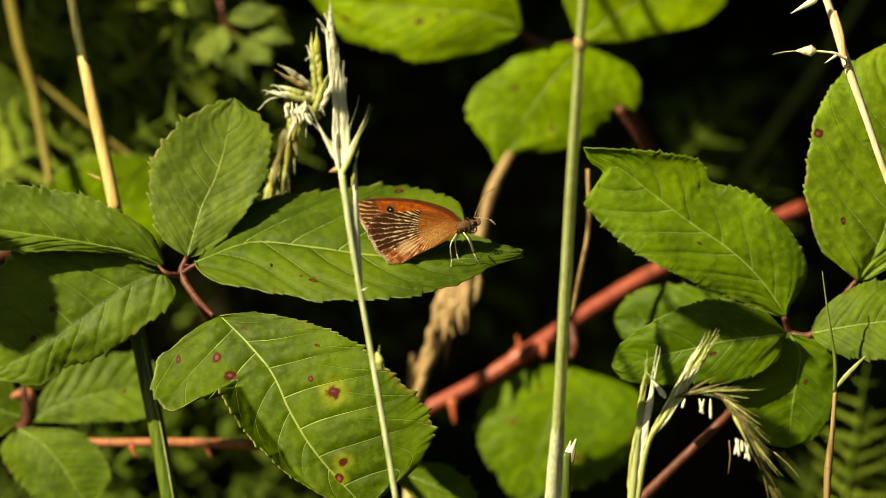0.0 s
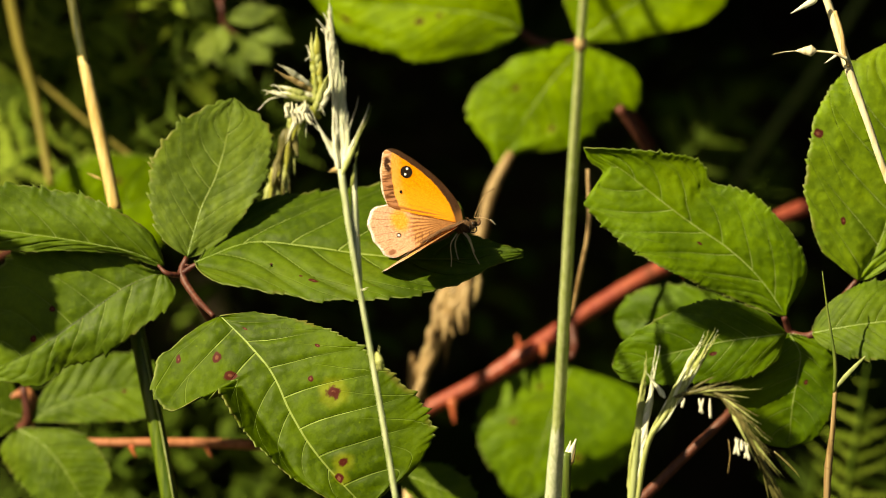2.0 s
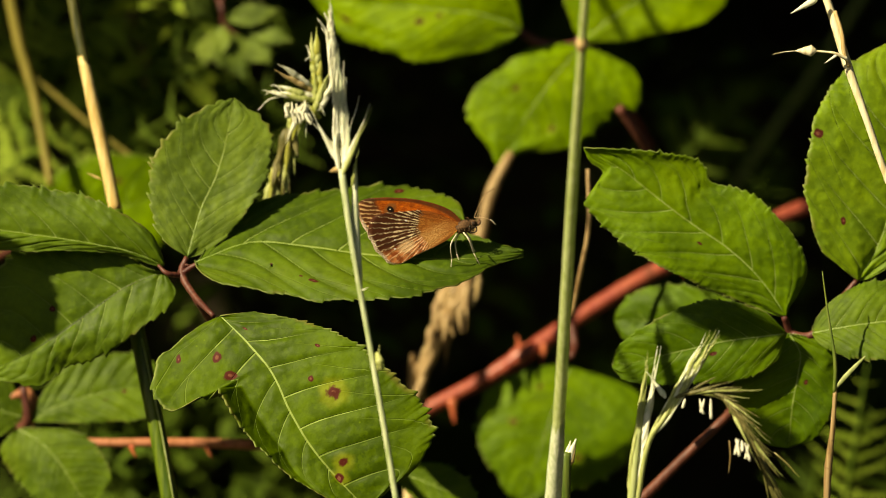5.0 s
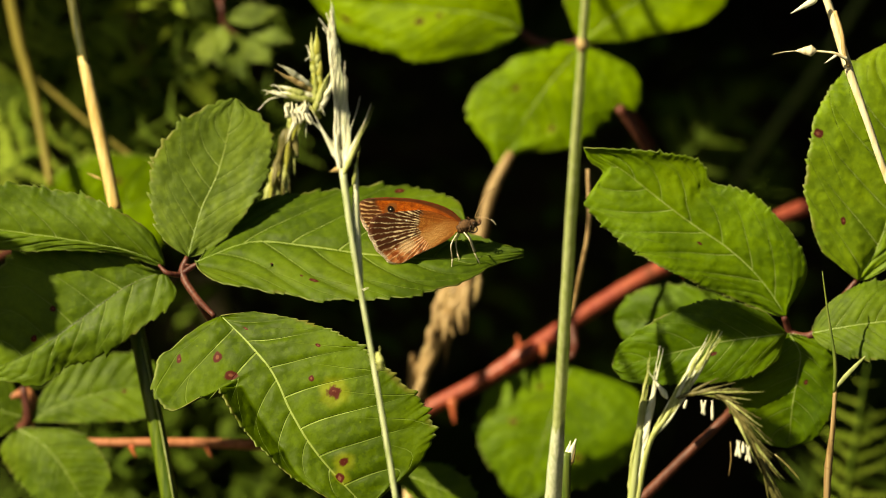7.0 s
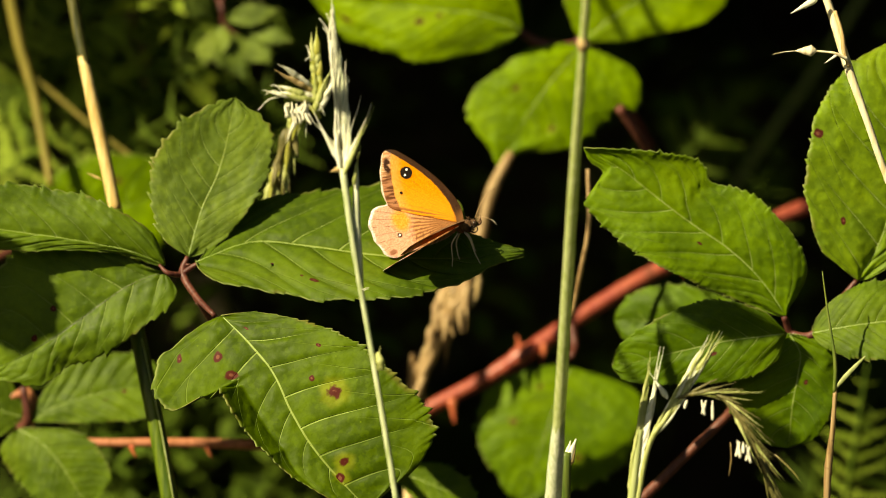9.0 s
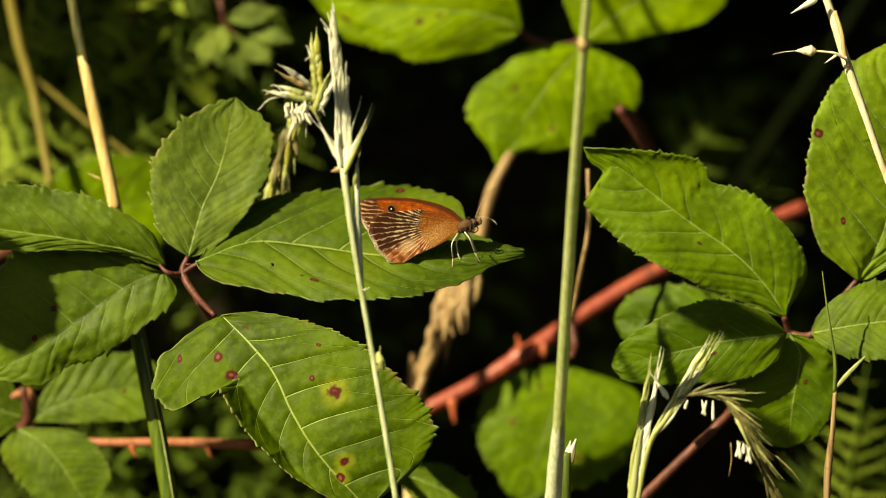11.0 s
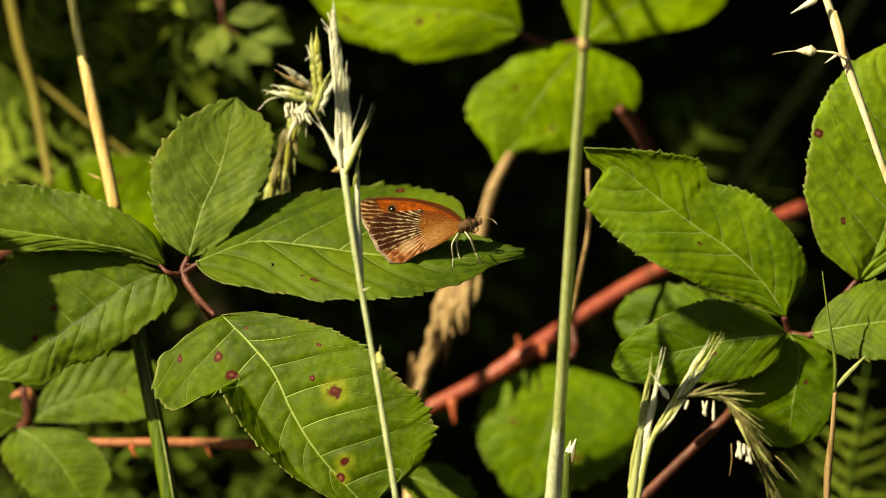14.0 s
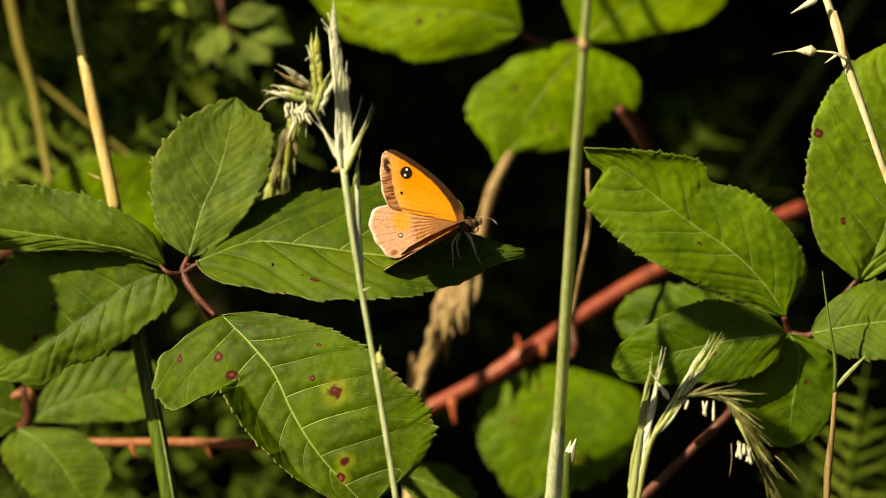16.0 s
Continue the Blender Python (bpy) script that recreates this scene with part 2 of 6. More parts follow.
# ---- tools for plants ----
def world_of(ob):
    m = ob.matrix_basis.copy()
    while ob.parent:
        ob = ob.parent
        m = ob.matrix_basis @ m
    return m


def thing(name, origin, label, category, group="", kind=""):
    e = new(name)
    e.empty_display_size = 0.005
    e.location = origin
    return tagged(e, label, category, group, kind)


def part(name, verts, faces, material, parent, label="", uvs=None, local=False, smooth=True, slots=None):
    """One mesh under a thing or a part; the points are in the world, or in the parent's space if local."""
    me = bpy.data.meshes.new(name)
    if parent is not None and not local:
        inv = world_of(parent).inverted()
        verts = [inv @ Vector(v) for v in verts]
    me.from_pydata([tuple(v) for v in verts], [], faces)
    for m in (material if isinstance(material, (list, tuple)) else [material]):
        me.materials.append(m)
    if slots is not None:
        me.polygons.foreach_set("material_index", slots)
    if smooth:
        me.polygons.foreach_set("use_smooth", [True] * len(me.polygons))
    if uvs is not None:
        layer = me.uv_layers.new(name="UVMap")
        for loop in me.loops:
            layer.data[loop.index].uv = uvs[loop.vertex_index]
    me.update()
    ob = new(name, me)
    ob.parent = parent
    if label:
        ob["label"] = label
    return ob


def spline(points, steps):
    """A smooth line through the points."""
    p = [Vector(q) for q in points]
    p = [p[0] * 2 - p[1]] + p + [p[-1] * 2 - p[-2]]
    out = []
    for i in range(1, len(p) - 2):
        for k in range(steps):
            t = k / steps
            a, b, c, d = p[i - 1], p[i], p[i + 1], p[i + 2]
            out.append(0.5 * ((2 * b) + (c - a) * t + (2 * a - 5 * b + 4 * c - d) * t * t + (3 * b - a - 3 * c + d) * t ** 3))
    out.append(p[-2])
    return out


def tube_data(points, radii, sides=8, steps=6, rough=0.0, squash=1.0):
    """A closed tube along a smooth line; radii are given at the points."""
    line = spline(points, steps) if len(points) > 2 or steps > 1 else [Vector(q) for q in points]
    n = len(line)
    rr = [float(np.interp(i / (n - 1), np.linspace(0, 1, len(radii)), radii)) for i in range(n)]
    verts, faces = [], []
    ref = Vector((0, -1, 0))
    for i, q in enumerate(line):
        d = (line[min(i + 1, n - 1)] - line[max(i - 1, 0)]).normalized()
        a = d.cross(ref)
        if a.length < 1e-4:
            a = d.cross(Vector((1, 0, 0)))
        a.normalize()
        b = a.cross(d)
        for k in range(sides):
            w = 2 * math.pi * k / sides
            r = rr[i] * (1 + (random.random() - 0.5) * rough)
            verts.append(q + a * (math.cos(w) * r) + b * (math.sin(w) * r * squash))
    for i in range(n - 1):
        for k in range(sides):
            j = (k + 1) % sides
            faces.append((i * sides + k, i * sides + j, (i + 1) * sides + j, (i + 1) * sides + k))
    faces.append(tuple(range(sides - 1, -1, -1)))
    faces.append(tuple((n - 1) * sides + k for k in range(sides)))
    return verts, faces


def tube(name, points, radii, material, parent, label="", sides=8, steps=6, rough=0.06, squash=1.0, local=False):
    v, f = tube_data(points, radii, sides, steps, rough, squash)
    return part(name, v, f, material, parent, label, local=local)


def leaflet(parent, base, tip, left, right, material, roll=0.0, fold=0.12, bow=0.05, peak=0.5, blunt=0.75, point=None,
            teeth=24, tooth=0.045, curl=0.10, wave=0.015, relief=1.0, ripple=1.0, veins=7, lobe=0.05, hem=None, holes=(), rims=None, spine=None, flap=None, slant=0.30, name="leaflet", label="", ribs=rib, seed=1):
    """A toothed leaflet from base to tip. left, right: its half widths as seen from outside the hedge with the tip up.
    roll turns it about its length; hem: (side, from u, to u, share) curled up.
    rims: half widths in mm along the left and the right side, as (u, width); spine: sideways bow of the midrib in mm, at even steps; flap: (side, to u, height) lifts the edge near the base."""
    rnd = random.Random(seed)
    b, t = Vector(base), Vector(tip)
    length = (t - b).length
    u = (t - b) / length
    n = Vector((0, -1, 0))
    n = (n - u * n.dot(u)).normalized()
    n = Matrix.Rotation(radians(roll), 3, u) @ n
    side = n.cross(u)
    rows, half = teeth * 5, 24
    peaks = peak if isinstance(peak, tuple) else (peak, peak)
    points = point if isinstance(point, tuple) else (point, point)

    blunts = blunt if isinstance(blunt, tuple) else (blunt, blunt)
    lobes = lobe if isinstance(lobe, tuple) else (lobe, lobe)

    if rims:
        left, right = (max(h for _, h in r) * 0.001 for r in rims)
        curves = [spline([(0, 0, 0)] + [(a, h * 0.001 / top, 0) for a, h in r] + [(1, 0, 0)], 6) for r, top in zip(rims, (left, right))]
        curves = [([q.x for q in c], [max(0.0, q.y) for q in c]) for c in curves]
    bend = spline([(k / (len(spine) - 1), h * 0.001, 0) for k, h in enumerate(spine)], 6) if spine else None
    bend = ([q.x for q in bend], [q.y for q in bend]) if bend else ([0, 1], [0, 0])

    def breadth(w, k):
        if not 0 < w < 1:
            return 0.0
        if rims:
            return float(np.interp(w, *curves[k]))
        power = blunts[k] if w < peaks[k] or points[k] is None else points[k]
        return math.sin(math.pi * w ** (math.log(0.5) / math.log(peaks[k]))) ** power

    jag = [[0.35 + 1.3 * rnd.random() for _ in range(teeth + 2)] for _ in range(2)]
    notches = []
    for k in range(2):
        wide = np.cumsum([0.0] + [rnd.uniform(0.55, 1.5) for _ in range(teeth)])
        notches.append(wide / wide[-1])
    ph = rnd.random() * 6
    nz = lambda x, y, q=0.0: noise.noise(Vector((x, y, seed * 1.7 + q)))
    verts, uvs, faces = [], [], []
    for i in range(rows + 1):
        w = i / rows
        for j in range(-half, half + 1):
            s = j / half
            e = abs(s)
            k = 0 if s > 0 else 1
            f = breadth(w, k)
            cell = int(np.searchsorted(notches[k], w, side="right")) - 1
            cell = min(max(cell, 0), teeth - 1)
            saw = (w - notches[k][cell]) / (notches[k][cell + 1] - notches[k][cell])
            saw = saw / 0.72 if saw < 0.72 else (1 - saw) / 0.28
            big = 1.25 if cell % 3 == 2 else 0.7
            grow = tooth * jag[k][cell] * big * saw * e ** 6 * (0.25 + min(1.0, f * 1.3))
            half_width = left if s > 0 else right
            warp = 0.022 * nz(w * 4.0, s * 1.2, 9.0)
            run = w + warp - slant * e ** 1.25
            off = abs((run * veins + (0.42 if s > 0 else 0.0)) % 1.0 - 0.5)
            reach = half_width * (f + grow + (0.05 * nz(w * 6.0, 3.0 * k + 0.5) + 0.035 * (0.25 - off)) * e ** 3 * f)
            x = reach * e
            along = w * length + grow * length * 0.16 - lobes[k] * length * e ** 1.6 * (1 - w) ** 5 * min(1.0, f * 1.4)
            lift = fold * x + bow * length * (4 * w * (1 - w)) - curl * half_width * (e ** 3) * f * 0.8
            lift += wave * length * math.sin(w * 9 + ph + s * 1.7) * e
            panel = min(1.0, off / 0.34)
            lift += relief * length * 0.0095 * panel * (2 - panel) * min(1.0, e / 0.12) * (1 - 0.45 * e ** 3) * min(1.0, 2 * f)
            lift += ripple * length * (0.030 * nz(w * 2.6, s * 1.3, 2.0) + 0.007 * nz(w * 9.0, s * 4.0, 5.0)) * (0.25 + e)
            if flap and (flap[0] > 0) == (s > 0) and w < flap[1]:
                lift += flap[2] * e ** 2 * min(1.0, w / (0.6 * flap[1])) * min(1.0, (flap[1] - w) / 0.012)
            if hem and (hem[0] > 0) == (s > 0) and hem[1] < w < hem[2]:
                q = min(1.0, (w - hem[1]) / 0.02) * min(1.0, (hem[2] - w) / 0.25)
                edge = 1 - hem[3] * q
                if e > edge:
                    over = (x - edge * half_width * f)
                    x = edge * half_width * f + over * 0.50
                    lift += over * 1.0
            pos = b + u * along + side * ((x if s > 0 else -x) + float(np.interp(w, *bend))) + n * lift
            verts.append(pos)
            uvs.append((w + warp, s * 0.5 + 0.5))
    wide = 2 * half + 1
    for i in range(rows):
        for j in range(2 * half):
            cu, cv = (i + 0.5) / rows, (j + 0.5) / (2 * half)
            if any(((cu - hu) / hr) ** 2 + ((cv - hv) / (hr * 1.6)) ** 2 < 1 for hu, hv, hr in holes):
                continue
            a = i * wide + j
            faces.append((a, a + wide, a + wide + 1, a + 1))
    ob = part(name, verts, faces, material, parent, label, uvs)
    sol = ob.modifiers.new("thickness", "SOLIDIFY")
    sol.thickness, sol.offset = 0.00020, 0.0
    mid = [verts[i * wide + half] + n * 0.00004 for i in range(0, rows + 1, max(1, rows // 14))]
    tube("midrib", mid, [0.00016, 0.00010, 0.00003], ribs, ob, "pale midrib", sides=6, steps=2)
    return ob


def root(parent, top, foot, radius, material, name="stem_base", label="", ground=-0.04):
    """The lower run of a stem, from below the leaves down into the ground."""
    t = Vector(top)
    f = Vector((foot[0], foot[1], ground))
    mid = t.lerp(f, 0.5) + Vector(((t.x - f.x) * 0.15, 0, 0))
    return tube(name, [t, mid, f], [radius, radius * 1.1, radius * 1.2], material, parent, label, sides=8, steps=8)


def thorn(parent, at, way, size, material, hook=0.3):
    way = Vector(way).normalized()
    down = Vector((-0.5, 0, -0.6))
    a = Vector(at)
    pts = [a, a + way * size * 0.45, a + way * size * 0.8 + down * size * hook * 0.4, a + way * size + down * size * hook]
    return tube("thorn", pts, [size * 0.26, size * 0.13, size * 0.06, size * 0.012], material, parent, "curved red thorn", sides=6, steps=3, rough=0)


def husk(parent, base, tip, width, material, awn=0.0, name="spikelet", bend=0.0, awn_way=None, flat=0.6):
    """A grass spikelet: a lens-shaped keeled husk with an optional bristle."""
    b, t = Vector(base), Vector(tip)
    d = (t - b)
    side = d.cross(Vector((0, -1, 0))).normalized()
    pts = [b, b + d * 0.25 + side * bend * d.length * 0.6, b + d * 0.6 + side * bend * d.length, t]
    ob = tube(name, pts, [width * 0.15, width * 0.42, width * 0.26, width * 0.03], material, parent, sides=7, steps=4, rough=0.12, squash=flat)
    if awn:
        w = (Vector(awn_way) if awn_way else d).normalized()
        tube("awn", [t - d * 0.05, t + w * awn * 0.5 + side * awn * 0.03, t + w * awn], [0.00010, 0.00007, 0.00003], material, ob, sides=4, steps=3, rough=0)
    return ob


def ear(parent, base, tip, count, size, width, materials, seed, spread=0.0012, awn=(0.002, 0.005)):
    """Overlapping spikelets along a line, alternately to either side."""
    rnd = random.Random(seed)
    b, t = Vector(base), Vector(tip)
    d = (t - b).normalized()
    side = d.cross(Vector((0, -1, 0))).normalized()
    for i in range(count):
        q = b.lerp(t, i / count)
        sgn = 1 if i % 2 else -1
        e = q + d * size * rnd.uniform(0.8, 1.2) + side * sgn * rnd.uniform(0.2, 1.0) * spread + Vector((0, rnd.uniform(-0.0006, 0.0006), 0))
        husk(parent, q + side * sgn * 0.0002, e, width * rnd.uniform(0.75, 1.15), materials[i % len(materials)], awn=rnd.uniform(*awn), bend=sgn * 0.05)


# ---- ground: a verge that rises into the hedge bank and goes on to the horizon ----
def build_ground():
    xs = [-400, -60, -12, -4, -2, -1, -0.5, -0.2, 0, 0.2, 0.5, 1, 2, 4, 12, 60, 400]
    ys = [-400, -60, -12, -5, -2.5, -1.2, -0.5, -0.1, 0.15, 0.3, 0.45, 0.6, 0.8, 1.1, 1.5, 2.2, 4, 12, 60, 400]
    verts, faces = [], []
    for y in ys:
        for x in xs:
            rise = 1.15 * min(1, max(0, (y - 0.15) / 0.9)) ** 0.8
            rough = 0.05 * noise.noise(Vector((x * 2.1, y * 3.1, 0.3))) if abs(x) < 5 and abs(y) < 5 else 0
            verts.append((x, y, rise + rough))
    w = len(xs)
    for i in range(len(ys) - 1):
        for j in range(w - 1):
            a = i * w + j
            faces.append((a, a + 1, a + w + 1, a + w))
    g = part("ground", verts, faces, soil, None)
    tagged(g, "dark earth of a verge rising into a bank", "ground", kind="structure")


def leaf_mass(name, count, box, size, material, label, category, seed, keep=None):
    """Countless small leaves in a box, as one object."""
    rnd = random.Random(seed)
    verts, faces = [], []
    while len(faces) < count * 4:
        c = Vector([rnd.uniform(box[k], box[k + 3]) for k in range(3)])
        if keep and not keep(c):
            continue
        l = size * rnd.uniform(0.6, 1.4)
        m = Euler((rnd.uniform(-0.9, 0.9), rnd.uniform(-0.9, 0.9), rnd.uniform(0, 6.3))).to_matrix()
        k = len(verts)
        for p in ((0, 0, 0), (0.3, 0.26, 0.06), (0.3, -0.26, 0.06), (0.32, 0, 0), (0.7, 0.2, 0), (0.7, -0.2, 0), (0.72, 0, -0.06), (1, 0, -0.16)):
            verts.append(c + m @ (Vector(p) * l))
        faces += [(k, k + 2, k + 3, k + 1), (k + 1, k + 3, k + 6, k + 4), (k + 3, k + 2, k + 5, k + 6), (k + 6, k + 5, k + 7, k + 4)]
    ob = part(name, verts, faces, material, None, uvs=None)
    return tagged(ob, label, category, kind="stuff")


build_ground()
def overhang(c):
    """Unseen hedge added to block sun, leaning over the spray; ragged faces and top."""
    reach = c.y + 0.9 * (c.z - 0.6)
    lump = noise.noise(Vector((c.x * 2.3, c.y * 1.5, 4.0)))
    top = 1.12 + 0.22 * lump + 0.10 * noise.noise(Vector((c.x * 9, c.y * 7, 1.0)))
    return 0.228 + 0.09 * noise.noise(Vector((c.x * 16, c.y * 10, c.z * 10))) < reach < 1.0 + 0.3 * lump and c.z < top


leaf_mass("unseen_hedge_foliage", 9500, (-1.0, -0.15, 0.76, 0.55, 0.75, 1.30), 0.050, hedge_leaf_shaded,
          "dense dark green leaves added out of view to shade what is behind", "hedge", 3, overhang)
leaf_mass("unseen_hedge_foliage", 7000, (-3.2, -0.15, 0.76, -1.0, 0.95, 1.35), 0.065, hedge_leaf_shaded,
          "dense dark green leaves added out of view to shade what is behind further along the bank", "hedge", 13, overhang)
leaf_mass("unseen_hedge_foliage", 7000, (0.55, -0.15, 0.76, 3.0, 0.95, 1.35), 0.065, hedge_leaf_shaded,
          "dense dark green leaves added out of view to shade what is behind further along the bank", "hedge", 14, overhang)
leaf_mass("hedge_undergrowth", 6000, (-2.6, 0.33, 0.20, 2.6, 0.60, 0.80), 0.050, hedge_leaf_shaded,
          "small leaves deep in the hedge bank, shade put into their colour", "undergrowth", 4)
leaf_mass("herb_foliage", 420, (-0.15, 0.17, 0.575, -0.02, 0.25, 0.69), 0.011, frond_deep_shade,
          "small green leaves behind the spray, broken shade put into their colour", "undergrowth", 6)
leaf_mass("sunlit_herb_foliage", 60, (-0.13, 0.13, 0.60, -0.040, 0.17, 0.665), 0.008, frond_shaded,
          "small yellow-green leaves in broken sun behind the spray, some shade put into their colour", "undergrowth", 8)
leaf_mass("sunlit_herb_foliage", 90, (-0.088, 0.130, 0.612, -0.050, 0.160, 0.657), 0.0075, frond_lit,
          "small bright green leaves behind the spray, patches of sun put into their colour", "undergrowth", 18)
leaf_mass("low_herb_foliage", 340, (-0.090, 0.12, 0.536, -0.020, 0.19, 0.572), 0.0065, frond_deep_shade,
          "small green leaves low under the spray, shade put into their colour", "undergrowth", 15)
leaf_mass("shaded_sprigs", 290, (-0.02, 0.24, 0.560, 0.11, 0.36, 0.65), 0.010, frond_deep_shade,
          "sparse dim sprigs behind the leaves, shade put into their colour", "undergrowth", 9)


# ---- the spray that carries the butterfly ----
def build_perch_spray():
    s = thing("bramble_leaf", (-0.0489, 0.0040, 0.5912), "five-part green bramble leaf with toothed leaflets, butterfly on one", "leaf", "bramble leaves")
    leaflet(s, (-0.0503, 0.0020, 0.5984), (-0.0413, 0.0080, 0.6298), 0, 0, leaf_cool, fold=0.08, bow=-0.02, curl=0.05, relief=0.7,
            rims=([(0.03, 3.4), (0.074, 5.6), (0.2, 8.7), (0.37, 11.2), (0.505, 12.6), (0.62, 12.0), (0.70, 10.6), (0.83, 7.4), (0.93, 3.4)],
                  [(0.03, 1.8), (0.07, 3.1), (0.185, 6.2), (0.35, 8.4), (0.5, 8.9), (0.61, 9.3), (0.72, 8.8), (0.845, 8.0), (0.92, 5.6), (0.955, 3.1)]),
            spine=[0, 0.2, 0.1, -0.8, -0.9, -0.5, 0], teeth=19, tooth=0.07, seed=11, lobe=0.02, slant=0.36, label="upright leaflet, dull green")
    leaflet(s, (-0.0488, 0.0000, 0.5972), (0.0158, -0.0020, 0.5992), 0, 0, leaf_perch, roll=-50, fold=0.05, bow=0.015, curl=0.04,
            rims=([(0.02, 1.7), (0.072, 8.3), (0.15, 9.4), (0.27, 12.8), (0.376, 15.9), (0.46, 18.7), (0.55, 21.4), (0.62, 22.6), (0.686, 21.6), (0.745, 19.3), (0.80, 16.4), (0.818, 12.0), (0.83, 7.0), (0.893, 4.0), (0.956, 1.4)],
                  [(0.011, 3.2), (0.05, 7.6), (0.127, 12.2), (0.21, 14.5), (0.3, 15.1), (0.4, 15.6), (0.5, 15.0), (0.61, 13.7), (0.684, 11.8), (0.763, 9.0), (0.846, 5.3), (0.90, 1.8), (0.955, 0.7)]),
            spine=[0, 5.0, 3.0, 0.0, -1.9, -1.9, 0], lobe=0.0, tooth=0.032, teeth=30, seed=12, relief=1.3, ripple=0.25, label="long flat leaflet the butterfly stands on", holes=[(0.235, 0.245, 0.0045)])
    leaflet(s, (-0.0552, 0.0030, 0.5954), (-0.0909, 0.0090, 0.5753), 0, 0, leaf_marked, relief=1.2, roll=10, fold=0.08, bow=0.05, curl=0.06,
            rims=([(0.02, 2.4), (0.046, 5.0), (0.13, 8.0), (0.207, 8.5), (0.33, 8.8), (0.48, 7.8), (0.594, 6.0), (0.66, 5.7), (0.77, 6.9), (0.87, 4.4), (0.95, 2.4)],
                  [(0.055, 1.7), (0.145, 6.3), (0.28, 11.2), (0.43, 15.1), (0.575, 17.8), (0.685, 17.3), (0.84, 11.0), (0.96, 5.0)]),
            spine=[0, -0.9, -0.2, 0.7, 1.2, 0.9, 0], lobe=(0.10, 0.03), teeth=20, tooth=0.07, seed=13, slant=0.20, ribs=rib_dark)
    leaflet(s, (-0.0549, 0.0010, 0.5968), (-0.0979, 0.0030, 0.6051), 0, 0, leaf_plain, relief=1.2, roll=6, fold=0.08, bow=0.03,
            rims=([(0.05, 0.8), (0.235, 1.0), (0.44, 2.1), (0.61, 3.5), (0.74, 3.5), (0.87, 3.0)],
                  [(0.015, 1.5), (0.074, 4.5), (0.16, 5.9), (0.27, 7.2), (0.41, 8.7), (0.54, 9.1), (0.72, 9.0), (0.84, 7.8), (0.93, 5.0)]),
            spine=[0, -1.3, -1.3, -1.1, -0.7, -0.4, 0], lobe=0.0, teeth=20, tooth=0.06, seed=14)
    leaflet(s, (-0.0434, -0.0100, 0.5869), (-0.0148, -0.0220, 0.5497), 0, 0, leaf_spotted, relief=1.1, fold=0.03, bow=0.05, curl=0.05,
            rims=([(0.03, 2.1), (0.08, 5.1), (0.19, 9.0), (0.34, 14.0), (0.47, 17.7), (0.64, 20.4), (0.79, 21.6), (0.89, 20.0), (0.95, 17.3), (0.985, 11.0)],
                  [(0.02, 3.0), (0.05, 7.0), (0.08, 11.1), (0.10, 14.8), (0.13, 17.7), (0.165, 20.6), (0.22, 21.2), (0.262, 19.8), (0.278, 13.6), (0.36, 13.6), (0.54, 11.6), (0.67, 8.8), (0.805, 5.4), (0.9, 3.4), (0.96, 2.4)]),
            spine=[0, 1.2, 1.4, -0.3, -1.2, -0.9, 0], lobe=(0.02, 0.20), teeth=36, tooth=0.03, seed=15, hem=(-1, 0.285, 0.86, 0.52), flap=(-1, 0.285, 0.0022), slant=0.18,
            label="broad drooping leaflet with red-brown spots and a curled edge")
    tube("leaf_stalk", [(-0.0505, 0.0020, 0.5984), (-0.0514, 0.0010, 0.5951), (-0.0487, -0.0030, 0.5907), (-0.0448, -0.0090, 0.5869)], [0.0005, 0.0008, 0.0007, 0.0005], red_stalk, s, "dark red stalk")
    tube("leaf_stalk", [(-0.0514, 0.0010, 0.5951), (-0.0488, 0.0000, 0.5968), (-0.0458, 0.0000, 0.5977)], [0.0006, 0.0005, 0.0003], red_stalk, s)
    tube("leaf_stalk", [(-0.0514, 0.0010, 0.5948), (-0.0542, -0.0010, 0.5952), (-0.0560, 0.0000, 0.5968)], [0.0006, 0.0005, 0.0003], red_stalk, s)
    tube("leaf_stalk", [(-0.0487, -0.0020, 0.5907), (-0.0432, 0.0140, 0.5810), (-0.0392, 0.0300, 0.5705), (-0.0380, 0.0460, 0.5600)], [0.0008, 0.0009, 0.0010, 0.0011], red_stalk, s)
    for a, w in (((-0.0498, -0.0010, 0.5929), (-1, -0.3, -0.3)), ((-0.0478, -0.0040, 0.5896), (-1, -0.2, -0.5)), ((-0.0467, -0.0060, 0.5885), (0.8, -0.4, 0.3)), ((-0.0507, 0.0010, 0.5968), (1, -0.4, 0.2))):
        thorn(s, a, w, 0.0012, red_stalk, 0.2)
    return s


